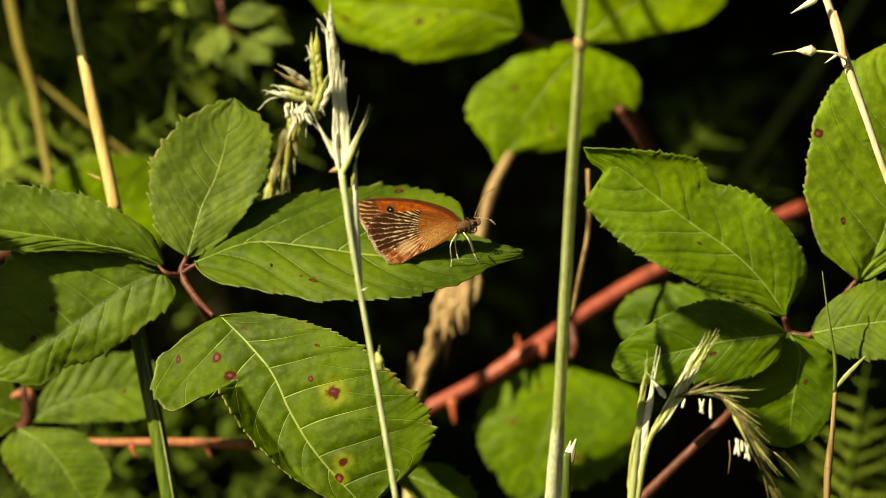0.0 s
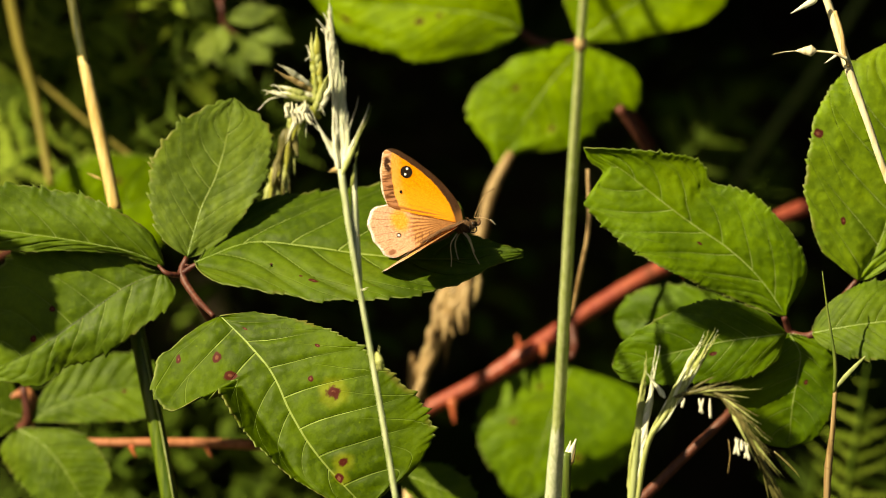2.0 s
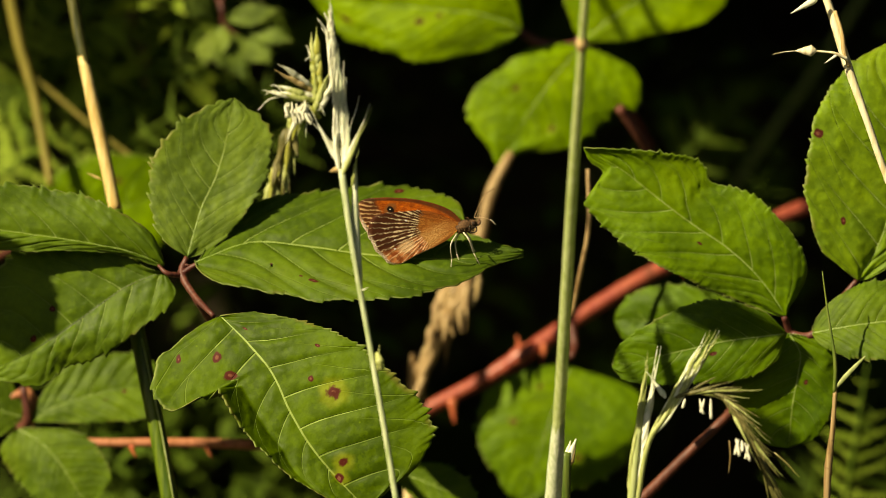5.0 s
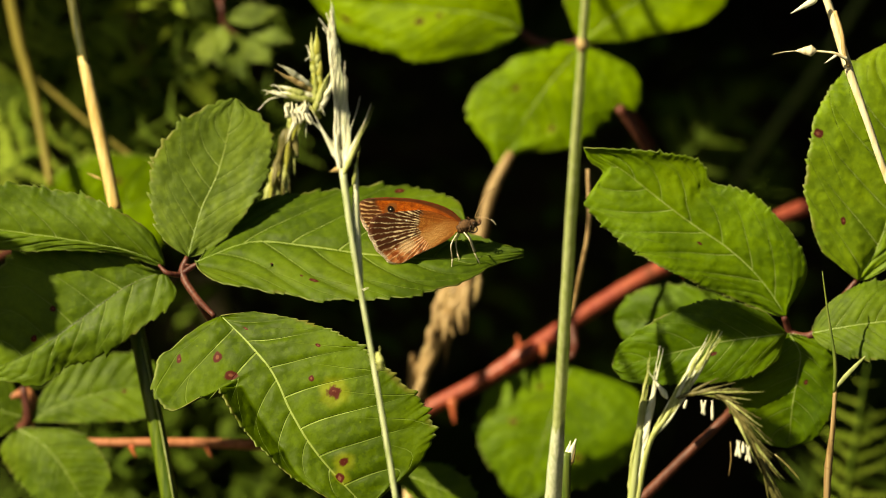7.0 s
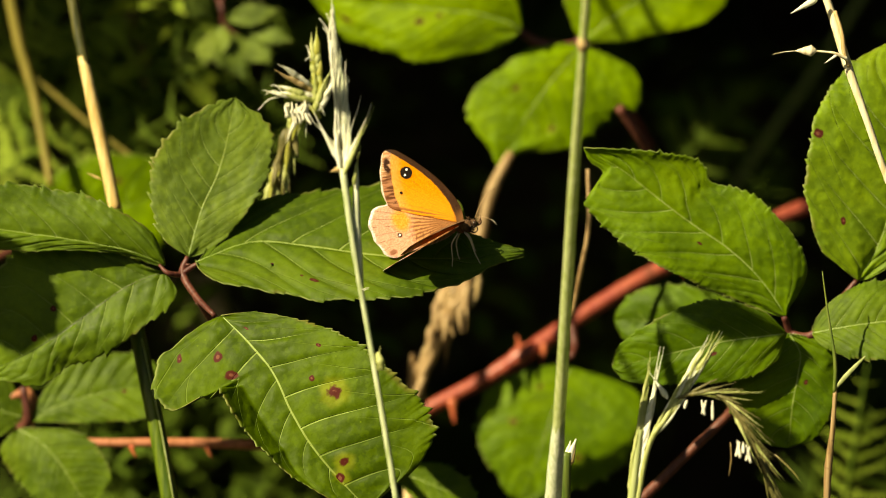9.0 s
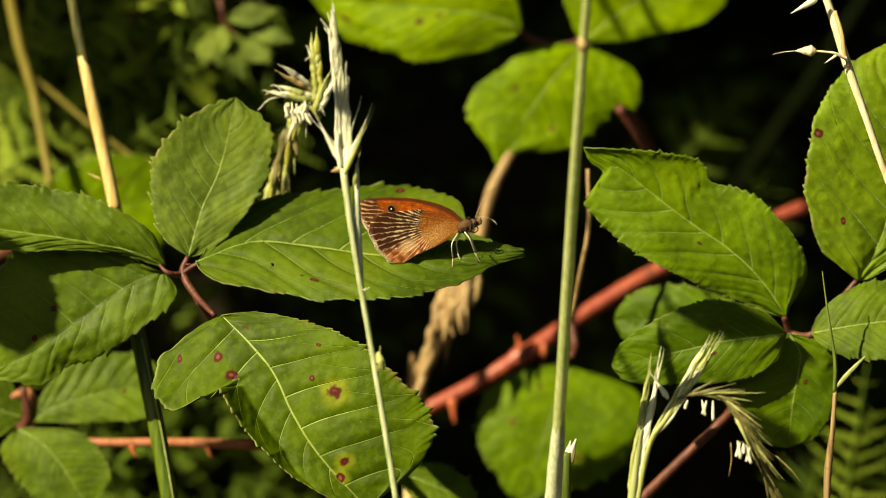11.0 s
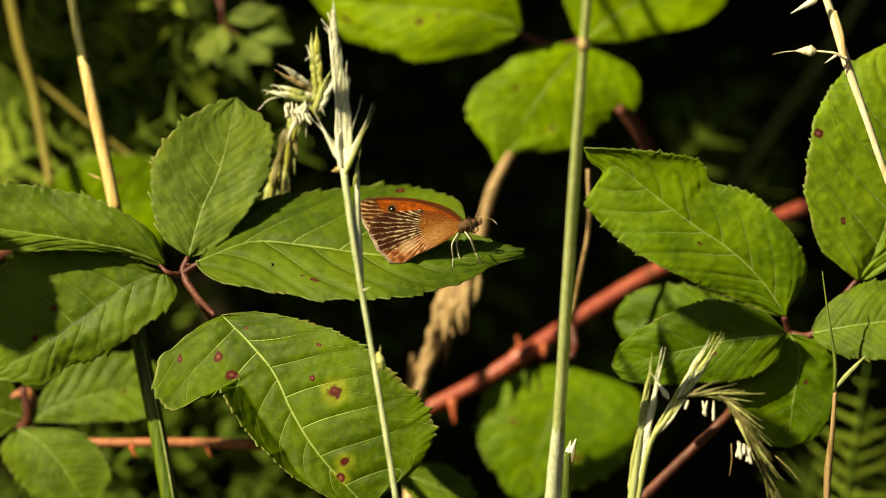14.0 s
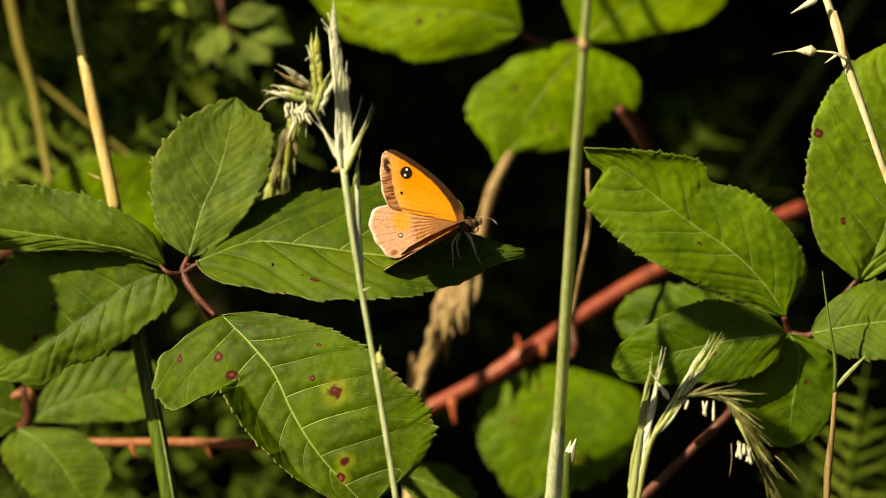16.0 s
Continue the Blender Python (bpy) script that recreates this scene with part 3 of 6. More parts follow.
def build_low_spray():
    s = thing("bramble_leaf", (-0.0847, 0.0480, 0.5649), "green bramble leaf low behind the spray, on a red stalk", "leaf", "bramble leaves")
    leaflet(s, (-0.0840, 0.0480, 0.5650), (-0.0571, 0.0480, 0.5737), 0, 0, leaf_marked, relief=1.1, roll=-20, bow=0.03,
            rims=([(0.047, 2.1), (0.21, 5.2), (0.35, 6.9), (0.576, 7.7), (0.83, 7.0), (0.96, 3.8)], [(0.027, 1.0), (0.29, 4.9), (0.61, 6.9), (0.784, 7.5), (0.927, 4.6)]),
            spine=[0, 0.9, 1.0, 0.8, 0.4, -0.1, 0], lobe=0.0, seed=21, teeth=18)
    leaflet(s, (-0.0869, 0.0480, 0.5632), (-0.0718, 0.0440, 0.5465), 0, 0, leaf_plain, relief=0.9, roll=10,
            rims=([(0.05, 1.0), (0.145, 2.3), (0.38, 6.5), (0.69, 8.5), (0.92, 7.6)], [(0.021, 3.3), (0.087, 6.6), (0.27, 8.8), (0.535, 8.6), (0.775, 6.0), (0.93, 3.4)]),
            spine=[0, 1.5, 2.2, 2.2, 1.6, 0.8, 0], lobe=0.05, seed=22, teeth=18)
    leaflet(s, (-0.0860, 0.0500, 0.5654), (-0.1046, 0.0500, 0.5712), 0.008, 0.008, leaf_plain, roll=10, seed=23)
    tube("leaf_stalk", [(-0.0858, 0.0470, 0.5718), (-0.0850, 0.0480, 0.5649), (-0.0886, 0.0520, 0.5630), (-0.0950, 0.0600, 0.5626)], [0.0007, 0.0011, 0.0010, 0.0010], red_stalk, s, "red leaf stalk")


def build_high_leaves():
    s = thing("bramble_leaf", (0.0293, 0.0860, 0.6432), "bright bramble leaf with round sunlit leaflets high in the hedge", "leaf", "bramble leaves")
    leaflet(s, (0.0165, 0.0800, 0.6465), (-0.0290, 0.0880, 0.6541), 0, 0, leaf_high, relief=0.5, roll=-8,
            rims=([(0.02, 2.2), (0.057, 4.4), (0.16, 7.5), (0.31, 10.2), (0.457, 11.3), (0.55, 9.9), (0.66, 8.8), (0.776, 8.0), (0.875, 4.6), (0.94, 2.4)],
                  [(0.004, 1.5), (0.044, 6.3), (0.2, 7.9), (0.46, 8.9), (0.735, 6.6), (0.905, 2.9)]),
            spine=[0, -1.5, -1.3, -0.8, 0, 0.1, 0], lobe=0.0, seed=31, tooth=0.03)
    leaflet(s, (0.0293, 0.0840, 0.6439), (0.0598, 0.0880, 0.6639), 0, 0, leaf_top, relief=0.5,
            rims=([(0.02, 2.6), (0.058, 5.9), (0.09, 9.2), (0.2, 13.0), (0.415, 15.6), (0.68, 13.7), (0.885, 7.6)], [(0.03, 1.2), (0.107, 2.8), (0.23, 5.9), (0.38, 8.0), (0.575, 10.6), (0.7, 10.8), (0.806, 9.6), (0.93, 6.0)]),
            spine=[0, 0.4, 0.6, 0.3, 0.1, 0, 0], lobe=(0.10, 0.05), seed=32, tooth=0.03)
    leaflet(s, (0.0293, 0.0850, 0.6431), (0.0117, 0.0820, 0.6174), 0, 0, leaf_bright, relief=0.6, fold=0.02, curl=0.16,
            rims=([(0.01, 3.0), (0.032, 7.3), (0.05, 11.6), (0.107, 15.6), (0.19, 16.7), (0.235, 14.3), (0.455, 12.8), (0.6, 11.2), (0.735, 7.0), (0.838, 2.6), (0.94, 1.2)],
                  [(0.05, 2.0), (0.125, 4.4), (0.275, 8.1), (0.46, 10.1), (0.654, 12.0), (0.784, 11.6), (0.889, 7.7), (0.93, 3.6), (0.976, 1.6)]),
            spine=[0, -0.6, -1.0, -1.0, -0.9, -0.5, 0], lobe=(0.15, 0.05), seed=33, tooth=0.05)
    tube("leaf_stalk", [(0.0159, 0.0860, 0.6463), (0.0203, 0.0870, 0.6434), (0.0269, 0.0870, 0.6428), (0.0305, 0.0860, 0.6434), (0.0368, 0.0970, 0.6337), (0.0444, 0.1120, 0.6220)],
         [0.0009, 0.0011, 0.0010, 0.0012, 0.0012, 0.0013], red_stalk, s, "red leaf stalk")


def build_right_spray():
    s = thing("bramble_leaf", (0.0700, 0.0080, 0.5836), "sunlit bramble leaf with a bitten leaflet, above the grass ears", "leaf", "bramble leaves")
    leaflet(s, (0.0678, 0.0060, 0.5869), (0.0278, 0.0040, 0.6200), 0, 0, leaf_right, roll=-6, bow=0.01, curl=0.05, relief=0.8,
            rims=([(0.03, 1.6), (0.1, 3.8), (0.2, 6.5), (0.335, 8.9), (0.46, 9.8), (0.6, 10.8), (0.69, 11.3), (0.785, 11.0), (0.862, 8.8), (0.878, 2.8), (0.95, 1.8)],
                  [(0.02, 1.8), (0.056, 6.4), (0.11, 9.3), (0.194, 10.6), (0.28, 11.0), (0.36, 11.3), (0.457, 10.9), (0.515, 9.3), (0.56, 8.8), (0.59, 10.3), (0.657, 10.4), (0.725, 8.7), (0.815, 6.0), (0.91, 2.9)]),
            spine=[0, -2.3, -2.9, -2.1, -1.7, -1.5, 0], lobe=0.05, seed=41, teeth=38, tooth=0.030)
    leaflet(s, (0.0677, 0.0020, 0.5834), (0.0335, 0.0085, 0.5766), 0, 0, leaf_shaded, relief=0.5, roll=-4, bow=0.05,
            rims=([(0.04, 2.6), (0.1, 5.6), (0.34, 8.1), (0.55, 6.8), (0.78, 5.1), (0.94, 3.0)], [(0.013, 1.3), (0.104, 5.3), (0.31, 8.0), (0.474, 8.5), (0.72, 6.8), (0.927, 4.0)]),
            spine=[0, -0.5, -0.9, -0.8, -0.6, -0.3, 0], lobe=0.0, seed=42, teeth=26, tooth=0.035)
    leaflet(s, (0.0684, 0.0060, 0.5833), (0.0685, 0.0090, 0.5607), 0, 0, leaf_shaded, relief=0.4, roll=4, bow=0.02,
            rims=([(0.03, 1.6), (0.08, 3.6), (0.217, 6.6), (0.40, 7.6), (0.576, 7.9), (0.75, 7.1), (0.92, 4.5)], [(0.05, 4.0), (0.125, 7.3), (0.27, 11.0), (0.44, 12.4), (0.644, 11.9), (0.84, 9.2), (0.965, 4.3)]),
            spine=[0, 2.2, 1.9, 1.2, 0.6, 0.3, 0], lobe=(0.10, 0.05), seed=43, teeth=26, tooth=0.025)
    leaflet(s, (0.0660, 0.0380, 0.5846), (0.0351, 0.0460, 0.5856), 0.0065, 0.0076, leaf_shaded, relief=0.5, roll=0, peak=0.6, blunt=0.6, point=0.5, seed=46, teeth=22)
    tube("leaf_stalk", [(0.0691, 0.0080, 0.5833), (0.0681, 0.0240, 0.5837), (0.0658, 0.0380, 0.5846)], [0.0006, 0.0006, 0.0005], red_stalk, s)
    leaflet(s, (0.0820, 0.0060, 0.5937), (0.0903, 0.0100, 0.6416), 0, 0, leaf_edge, roll=5, curl=0.05,
            rims=([(0.02, 2.6), (0.047, 5.5), (0.10, 10.6), (0.23, 15.6), (0.366, 18.6), (0.516, 18.8), (0.634, 18.0), (0.746, 15.4), (0.85, 11.0), (0.93, 6.0)],
                  [(0.026, 2.4), (0.14, 5.9), (0.31, 7.7), (0.5, 7.9), (0.73, 6.7), (0.90, 4.1)]),
            spine=[0, -2.8, -3.8, -4.2, -3.5, -2.1, 0], lobe=0.0, seed=44, teeth=34, tooth=0.020)
    leaflet(s, (0.0729, 0.0040, 0.5834), (0.1008, 0.0020, 0.5868), 0.0085, 0.0080, leaf_plain, roll=-25, peak=0.5, blunt=0.62, seed=45, teeth=24)
    tube("leaf_stalk", [(0.0674, 0.0060, 0.5867), (0.0691, 0.0080, 0.5833), (0.0732, 0.0050, 0.5832), (0.0777, 0.0060, 0.5889), (0.0820, 0.0060, 0.5941)],
         [0.0006, 0.0008, 0.0008, 0.0007, 0.0005], red_stalk, s, "red leaf stalk")
    tube("leaf_stalk", [(0.0691, 0.0080, 0.5833), (0.0661, 0.0280, 0.5762), (0.0574, 0.0260, 0.5666)], [0.0011, 0.0011, 0.0012], red_stalk, s)


def hang(label, origin, leaflets, seed):
    """An added, unseen leaf hung over the spray to shade what is below it."""
    o = Vector(origin)
    s = thing("bramble_leaf", o, label, "leaf", "bramble leaves")
    for k, (a, b, w) in enumerate(leaflets):
        leaflet(s, a, b, w, w, leaf_plain, seed=seed + k, teeth=18, tooth=0.08)
        tube("leaf_stalk", [a, tuple(Vector(a).lerp(o, 0.5) + Vector((0, 0, 0.003))), o], [0.0004, 0.0005, 0.0006], red_stalk, s, sides=6)
    tube("leaf_stalk", [o, o + Vector((-0.01, 0.04, 0.05)), o + Vector((0.0, 0.16, 0.16))], [0.0006, 0.0008, 0.0010], red_stalk, s, "long stalk reaching into the hedge")


def build_shade_leaves():
    hang("unseen bramble leaf added above the spray to cast a shadow", (-0.0785, -0.084, 0.702),
         [((-0.0755, -0.086, 0.6966), (-0.0375, -0.086, 0.6802), 0.0030)], 81)
    hang("unseen bramble leaf added beside the spray to cast a shadow", (-0.1115, -0.118, 0.7105),
         [((-0.1095, -0.120, 0.7087), (-0.0845, -0.120, 0.7055), 0.0044)], 84)
    hang("unseen bramble leaf added further along to cast a shadow", (-0.170, -0.062, 0.690),
         [((-0.1785, -0.062, 0.6760), (-0.1570, -0.062, 0.6570), 0.0082)], 86)


def build_round_leaves():
    s = thing("bramble_leaf", (0.0257, 0.0860, 0.5751), "round bright green bramble leaf low in the hedge", "leaf", "bramble leaves")
    leaflet(s, (0.0266, 0.0840, 0.5752), (0.0167, 0.0800, 0.5470), 0, 0, leaf_round, relief=0.35, roll=4, fold=0.02,
            rims=([(0.01, 6.0), (0.03, 11.6), (0.071, 16.0), (0.24, 17.7), (0.446, 17.2), (0.6, 15.5), (0.743, 11.4), (0.88, 5.9)], [(0.03, 2.6), (0.105, 6.6), (0.22, 11.5), (0.38, 14.8), (0.66, 13.6), (0.81, 10.3), (0.87, 7.0), (0.97, 3.8)]),
            lobe=0.05, seed=51, tooth=0.04)
    tube("leaf_stalk", [(0.0269, 0.0840, 0.5773), (0.0277, 0.0880, 0.5796), (0.0270, 0.0900, 0.5840)], [0.0007, 0.0009, 0.0010], red_stalk, s, "red leaf stalk")
    s = thing("bramble_leaf", (-0.0822, 0.0980, 0.6050), "plain green leaf in soft shade behind the spray", "leaf", "bramble leaves")
    leaflet(s, (-0.0870, 0.0980, 0.6025), (-0.0548, 0.1020, 0.6134), 0.0120, 0.0120, leaf_bright, roll=0, peak=0.45, blunt=0.5, seed=52)
    tube("leaf_stalk", [(-0.0870, 0.0980, 0.6025), (-0.0921, 0.1020, 0.6001), (-0.0987, 0.1100, 0.5965)], [0.0007, 0.0009, 0.0010], red_stalk, s, "red leaf stalk")
    s = thing("bramble_leaf", (-0.0062, 0.0360, 0.5520), "small toothed leaf under the broad spotted leaflet", "leaf", "bramble leaves")
    leaflet(s, (-0.0096, 0.0360, 0.5549), (0.0075, 0.0340, 0.5476), 0.0050, 0.0050, leaf_plain, roll=-30, seed=53, teeth=16, tooth=0.12)
    tube("leaf_stalk", [(-0.0096, 0.0360, 0.5549), (-0.0142, 0.0380, 0.5588), (-0.0211, 0.0360, 0.5601)], [0.0005, 0.0006, 0.0007], red_stalk, s, "red leaf stalk")


# ---- canes ----
def build_canes():
    c = thing("bramble_cane", (-0.0053, 0.0930, 0.5648), "thick red bramble cane with thorns, running through the hedge", "cane", "bramble canes")
    tube("cane", [(-0.05, 0.12, -0.03), (-0.03, 0.11, 0.40), (-0.0173, 0.0960, 0.5413), (-0.0143, 0.0950, 0.5570), (-0.0053, 0.0930, 0.5648), (0.0079, 0.0930, 0.5719), (0.0163, 0.0930, 0.5771), (0.0307, 0.0950, 0.5867), (0.0452, 0.0970, 0.5953), (0.0622, 0.1010, 0.6031), (0.0781, 0.1050, 0.6092), (0.0991, 0.1110, 0.6171), (0.24, 0.16, 0.66), (0.55, 0.22, 0.75)],
         [0.0016, 0.0015, 0.0014, 0.0014, 0.0015, 0.0016, 0.0019, 0.0017, 0.0017, 0.0016, 0.0016, 0.0015, 0.0015, 0.0014], red_cane, c, sides=12)
    tube("node", [(0.0133, 0.0920, 0.5752), (0.0165, 0.0920, 0.5774), (0.0199, 0.0930, 0.5795)], [0.0016, 0.0022, 0.0016], red_cane, c, "swollen node")
    thorn(c, (0.0019, 0.0920, 0.5681), (0.1, -0.2, -1), 0.0052, thorn_red, 0.0)
    thorn(c, (0.0165, 0.0920, 0.5788), (-0.3, -0.2, 1), 0.0035, thorn_red, 0.0)
    thorn(c, (0.0217, 0.0920, 0.5798), (-0.2, -0.2, -1), 0.0042, thorn_red, 0.1)
    thorn(c, (0.0506, 0.0970, 0.5970), (0.2, -0.3, -1), 0.0030, thorn_red, 0.1)
    c = thing("bramble_cane", (-0.0714, 0.0460, 0.5605), "thin reddish bramble cane with small hooked thorns", "cane", "bramble canes")
    tube("cane", [(-0.42, 0.10, -0.03), (-0.22, 0.07, 0.45), (-0.0978, 0.0520, 0.5630), (-0.0837, 0.0490, 0.5617), (-0.0714, 0.0460, 0.5605), (-0.0558, 0.0450, 0.5605), (-0.0374, 0.0460, 0.5600), (-0.0190, 0.0500, 0.5584)],
         [0.0012, 0.0011, 0.0009, 0.0009, 0.0009, 0.0010, 0.0011, 0.0011], pink_cane, c, sides=10)
    for p in ((-0.0635, 0.0450, 0.5598), (-0.0480, 0.0450, 0.5595)):
        thorn(c, p, (0.25, -0.3, -1), 0.0028, thorn_red, -0.3)
    thorn(c, (-0.0445, 0.0440, 0.5601), (0.6, -0.5, -0.5), 0.0016, thorn_red, -0.2)
    c = thing("bramble_cane", (0.0403, 0.0220, 0.5503), "dark red-brown bramble cane, shade put into its colour", "cane", "bramble canes")
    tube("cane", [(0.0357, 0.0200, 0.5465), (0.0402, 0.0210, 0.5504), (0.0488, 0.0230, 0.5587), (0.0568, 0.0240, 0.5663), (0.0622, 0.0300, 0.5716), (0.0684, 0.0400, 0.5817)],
         [0.0011, 0.0011, 0.0010, 0.0009, 0.0008, 0.0007], cane_shaded, c, sides=10)
    root(c, (0.0357, 0.0200, 0.5466), (-0.05, 0.05), 0.0011, cane_shaded, "cane_base")
    c = thing("bramble_cane", (-0.0693, 0.1500, 0.6526), "dim red bramble shoot deep behind the ferns, shade put into its colour", "cane", "bramble canes")
    tube("cane", [(-0.0755, 0.1500, 0.6651), (-0.0711, 0.1500, 0.6551), (-0.0680, 0.1500, 0.6476), (-0.0655, 0.1550, 0.6365)], [0.0014, 0.0014, 0.0013, 0.0012], cane_shaded, c)
    c = thing("bramble_cane", (0.0429, 0.0660, 0.6224), "dim red bramble shoot behind the leaves, shade put into its colour", "cane", "bramble canes")
    tube("cane", [(0.0363, 0.0600, 0.6293), (0.0405, 0.0640, 0.6235), (0.0448, 0.0700, 0.6166), (0.0529, 0.0800, 0.6025)], [0.0010, 0.0011, 0.0011, 0.0011], cane_shaded, c)


# ---- grasses ----
def build_thick_stem():
    g = thing("grass_stalk", (-0.0533, 0.0138, 0.5485), "thick tan and green grass stem standing behind the spray", "grass stem", "grass stems")
    tube("culm", [(-0.0654, 0.0198, 0.6078), (-0.0635, 0.0187, 0.5967), (-0.0607, 0.0172, 0.5821), (-0.0573, 0.0155, 0.5658), (-0.0539, 0.0137, 0.5479)], [0.0013, 0.0014, 0.0016, 0.0017, 0.0017], culm_dark, g, "ribbed green lower stem", sides=12)
    tube("culm", [(-0.0722, 0.0229, 0.6386), (-0.0697, 0.0217, 0.6272), (-0.0672, 0.0206, 0.6160), (-0.0654, 0.0198, 0.6075)], [0.0011, 0.0013, 0.0013, 0.0013], straw, g, "dry tan upper stem", sides=12)
    tube("sheath", [(-0.0755, 0.0247, 0.6568), (-0.0743, 0.0240, 0.6500), (-0.0730, 0.0233, 0.6429), (-0.0717, 0.0227, 0.6366)], [0.0012, 0.0012, 0.00115, 0.00108], sheath_olive_shaded, g, "olive leaf sheath, shade put into its dark colour", sides=12)
    # thin pale rib; the highlight along the stem is put into its colour
    tube("ridge", [(-0.0600, 0.0156, 0.5821), (-0.0564, 0.0139, 0.5658), (-0.0531, 0.0121, 0.5479)], [0.00014, 0.00014, 0.00014], culm_pale, g, sides=6)
    husk(g, (-0.0683, 0.0204, 0.6139), (-0.0714, 0.0205, 0.6153), 0.0006, straw, name="hair")
    root(g, (-0.0539, 0.0137, 0.5481), (-0.045, 0.02), 0.0017, culm_green)


def build_front_grass():
    g = thing("grass_ear", (-0.0084, -0.0480, 0.5505), "slender pale grass stem with a silvery ear", "grass", "grass ears")
    tube("culm", [(-0.0192, -0.0490, 0.6151), (-0.0172, -0.0490, 0.6012), (-0.0143, -0.0480, 0.5846), (-0.0115, -0.0480, 0.5686), (-0.0085, -0.0480, 0.5505)], [0.00070, 0.00058, 0.00055, 0.00055, 0.0006], culm_front, g, sides=10)
    tube("flag_leaf", [(-0.0166, -0.0480, 0.6161), (-0.0166, -0.0480, 0.6065), (-0.0160, -0.0480, 0.5969), (-0.0154, -0.0480, 0.5905)], [0.0003, 0.0008, 0.0007, 0.0003], culm_silver, g, "narrow clasping leaf")
    rnd = random.Random(7)
    spine = spline([(-0.0192, -0.0490, 0.6140), (-0.0196, -0.0490, 0.6225), (-0.0207, -0.0490, 0.6310), (-0.0214, -0.0490, 0.6379)], 8)
    for i in range(84):
        q = spine[min(len(spine) - 1, int(i / 84 * len(spine)))]
        sgn = 1 if i % 2 else -1
        l = rnd.uniform(0.0075, 0.0125) * (1 - 0.0052 * i)
        husk(g, q + Vector((sgn * 0.0003, rnd.uniform(-0.0004, 0.0004), 0)), q + Vector((sgn * rnd.uniform(0.0, 0.0013) * (1 - i / 100), rnd.uniform(-0.0010, 0.0010), l)), rnd.uniform(0.0008, 0.0014) * (1 - 0.006 * i),
             culm_silver if i % 6 == 3 else husk_pale, awn=rnd.uniform(0.001, 0.004), bend=sgn * 0.05)
    for a, b in (((-0.0215, -0.0490, 0.6395), (-0.0237, -0.0500, 0.6434)), ((-0.0213, -0.0490, 0.6395), (-0.0224, -0.0490, 0.6445)), ((-0.0213, -0.0490, 0.6406), (-0.0217, -0.0500, 0.6449)), ((-0.0217, -0.0490, 0.6390), (-0.0230, -0.0490, 0.6417))):
        tube("awn", [a, tuple((Vector(a) + Vector(b)) / 2 + Vector((0.0004, 0, 0))), b], [0.00022, 0.00015, 0.00006], husk_pale, g, sides=4, steps=3)
    husk(g, (-0.0196, -0.0490, 0.6160), (-0.0239, -0.0500, 0.6241), 0.0016, husk_pale, awn=0.004)
    husk(g, (-0.0194, -0.0490, 0.6182), (-0.0230, -0.0490, 0.6220), 0.0011, husk_pale, awn=0.003)
    husk(g, (-0.0190, -0.0490, 0.6151), (-0.0161, -0.0500, 0.6219), 0.0017, husk_pale, awn=0.006)
    husk(g, (-0.0192, -0.0490, 0.6171), (-0.0172, -0.0490, 0.6241), 0.0012, husk_pale, awn=0.005)
    husk(g, (-0.0189, -0.0500, 0.6140), (-0.0157, -0.0500, 0.6214), 0.0012, husk_green, awn=0.006)
    husk(g, (-0.0177, -0.0490, 0.6166), (-0.0154, -0.0490, 0.6230), 0.0014, husk_green, awn=0.005)
    husk(g, (-0.0172, -0.0490, 0.6118), (-0.0162, -0.0490, 0.6177), 0.0010, husk_green, awn=0.002)
    husk(g, (-0.0196, -0.0490, 0.6151), (-0.0215, -0.0500, 0.6145), 0.0016, husk_dry)
    tube("node", [(-0.0124, -0.0480, 0.5804), (-0.0120, -0.0490, 0.5788), (-0.0115, -0.0490, 0.5772)], [0.0004, 0.0009, 0.0004], husk_green, g, "small swollen joint")
    husk(g, (-0.0124, -0.0480, 0.5766), (-0.0120, -0.0490, 0.5818), 0.0008, husk_green)
    husk(g, (-0.0154, -0.0490, 0.5922), (-0.0141, -0.0500, 0.5927), 0.0004, husk_pale, name="hair")
    root(g, (-0.0085, -0.0480, 0.5507), (0.01, -0.04), 0.0007, culm_silver)
    return g


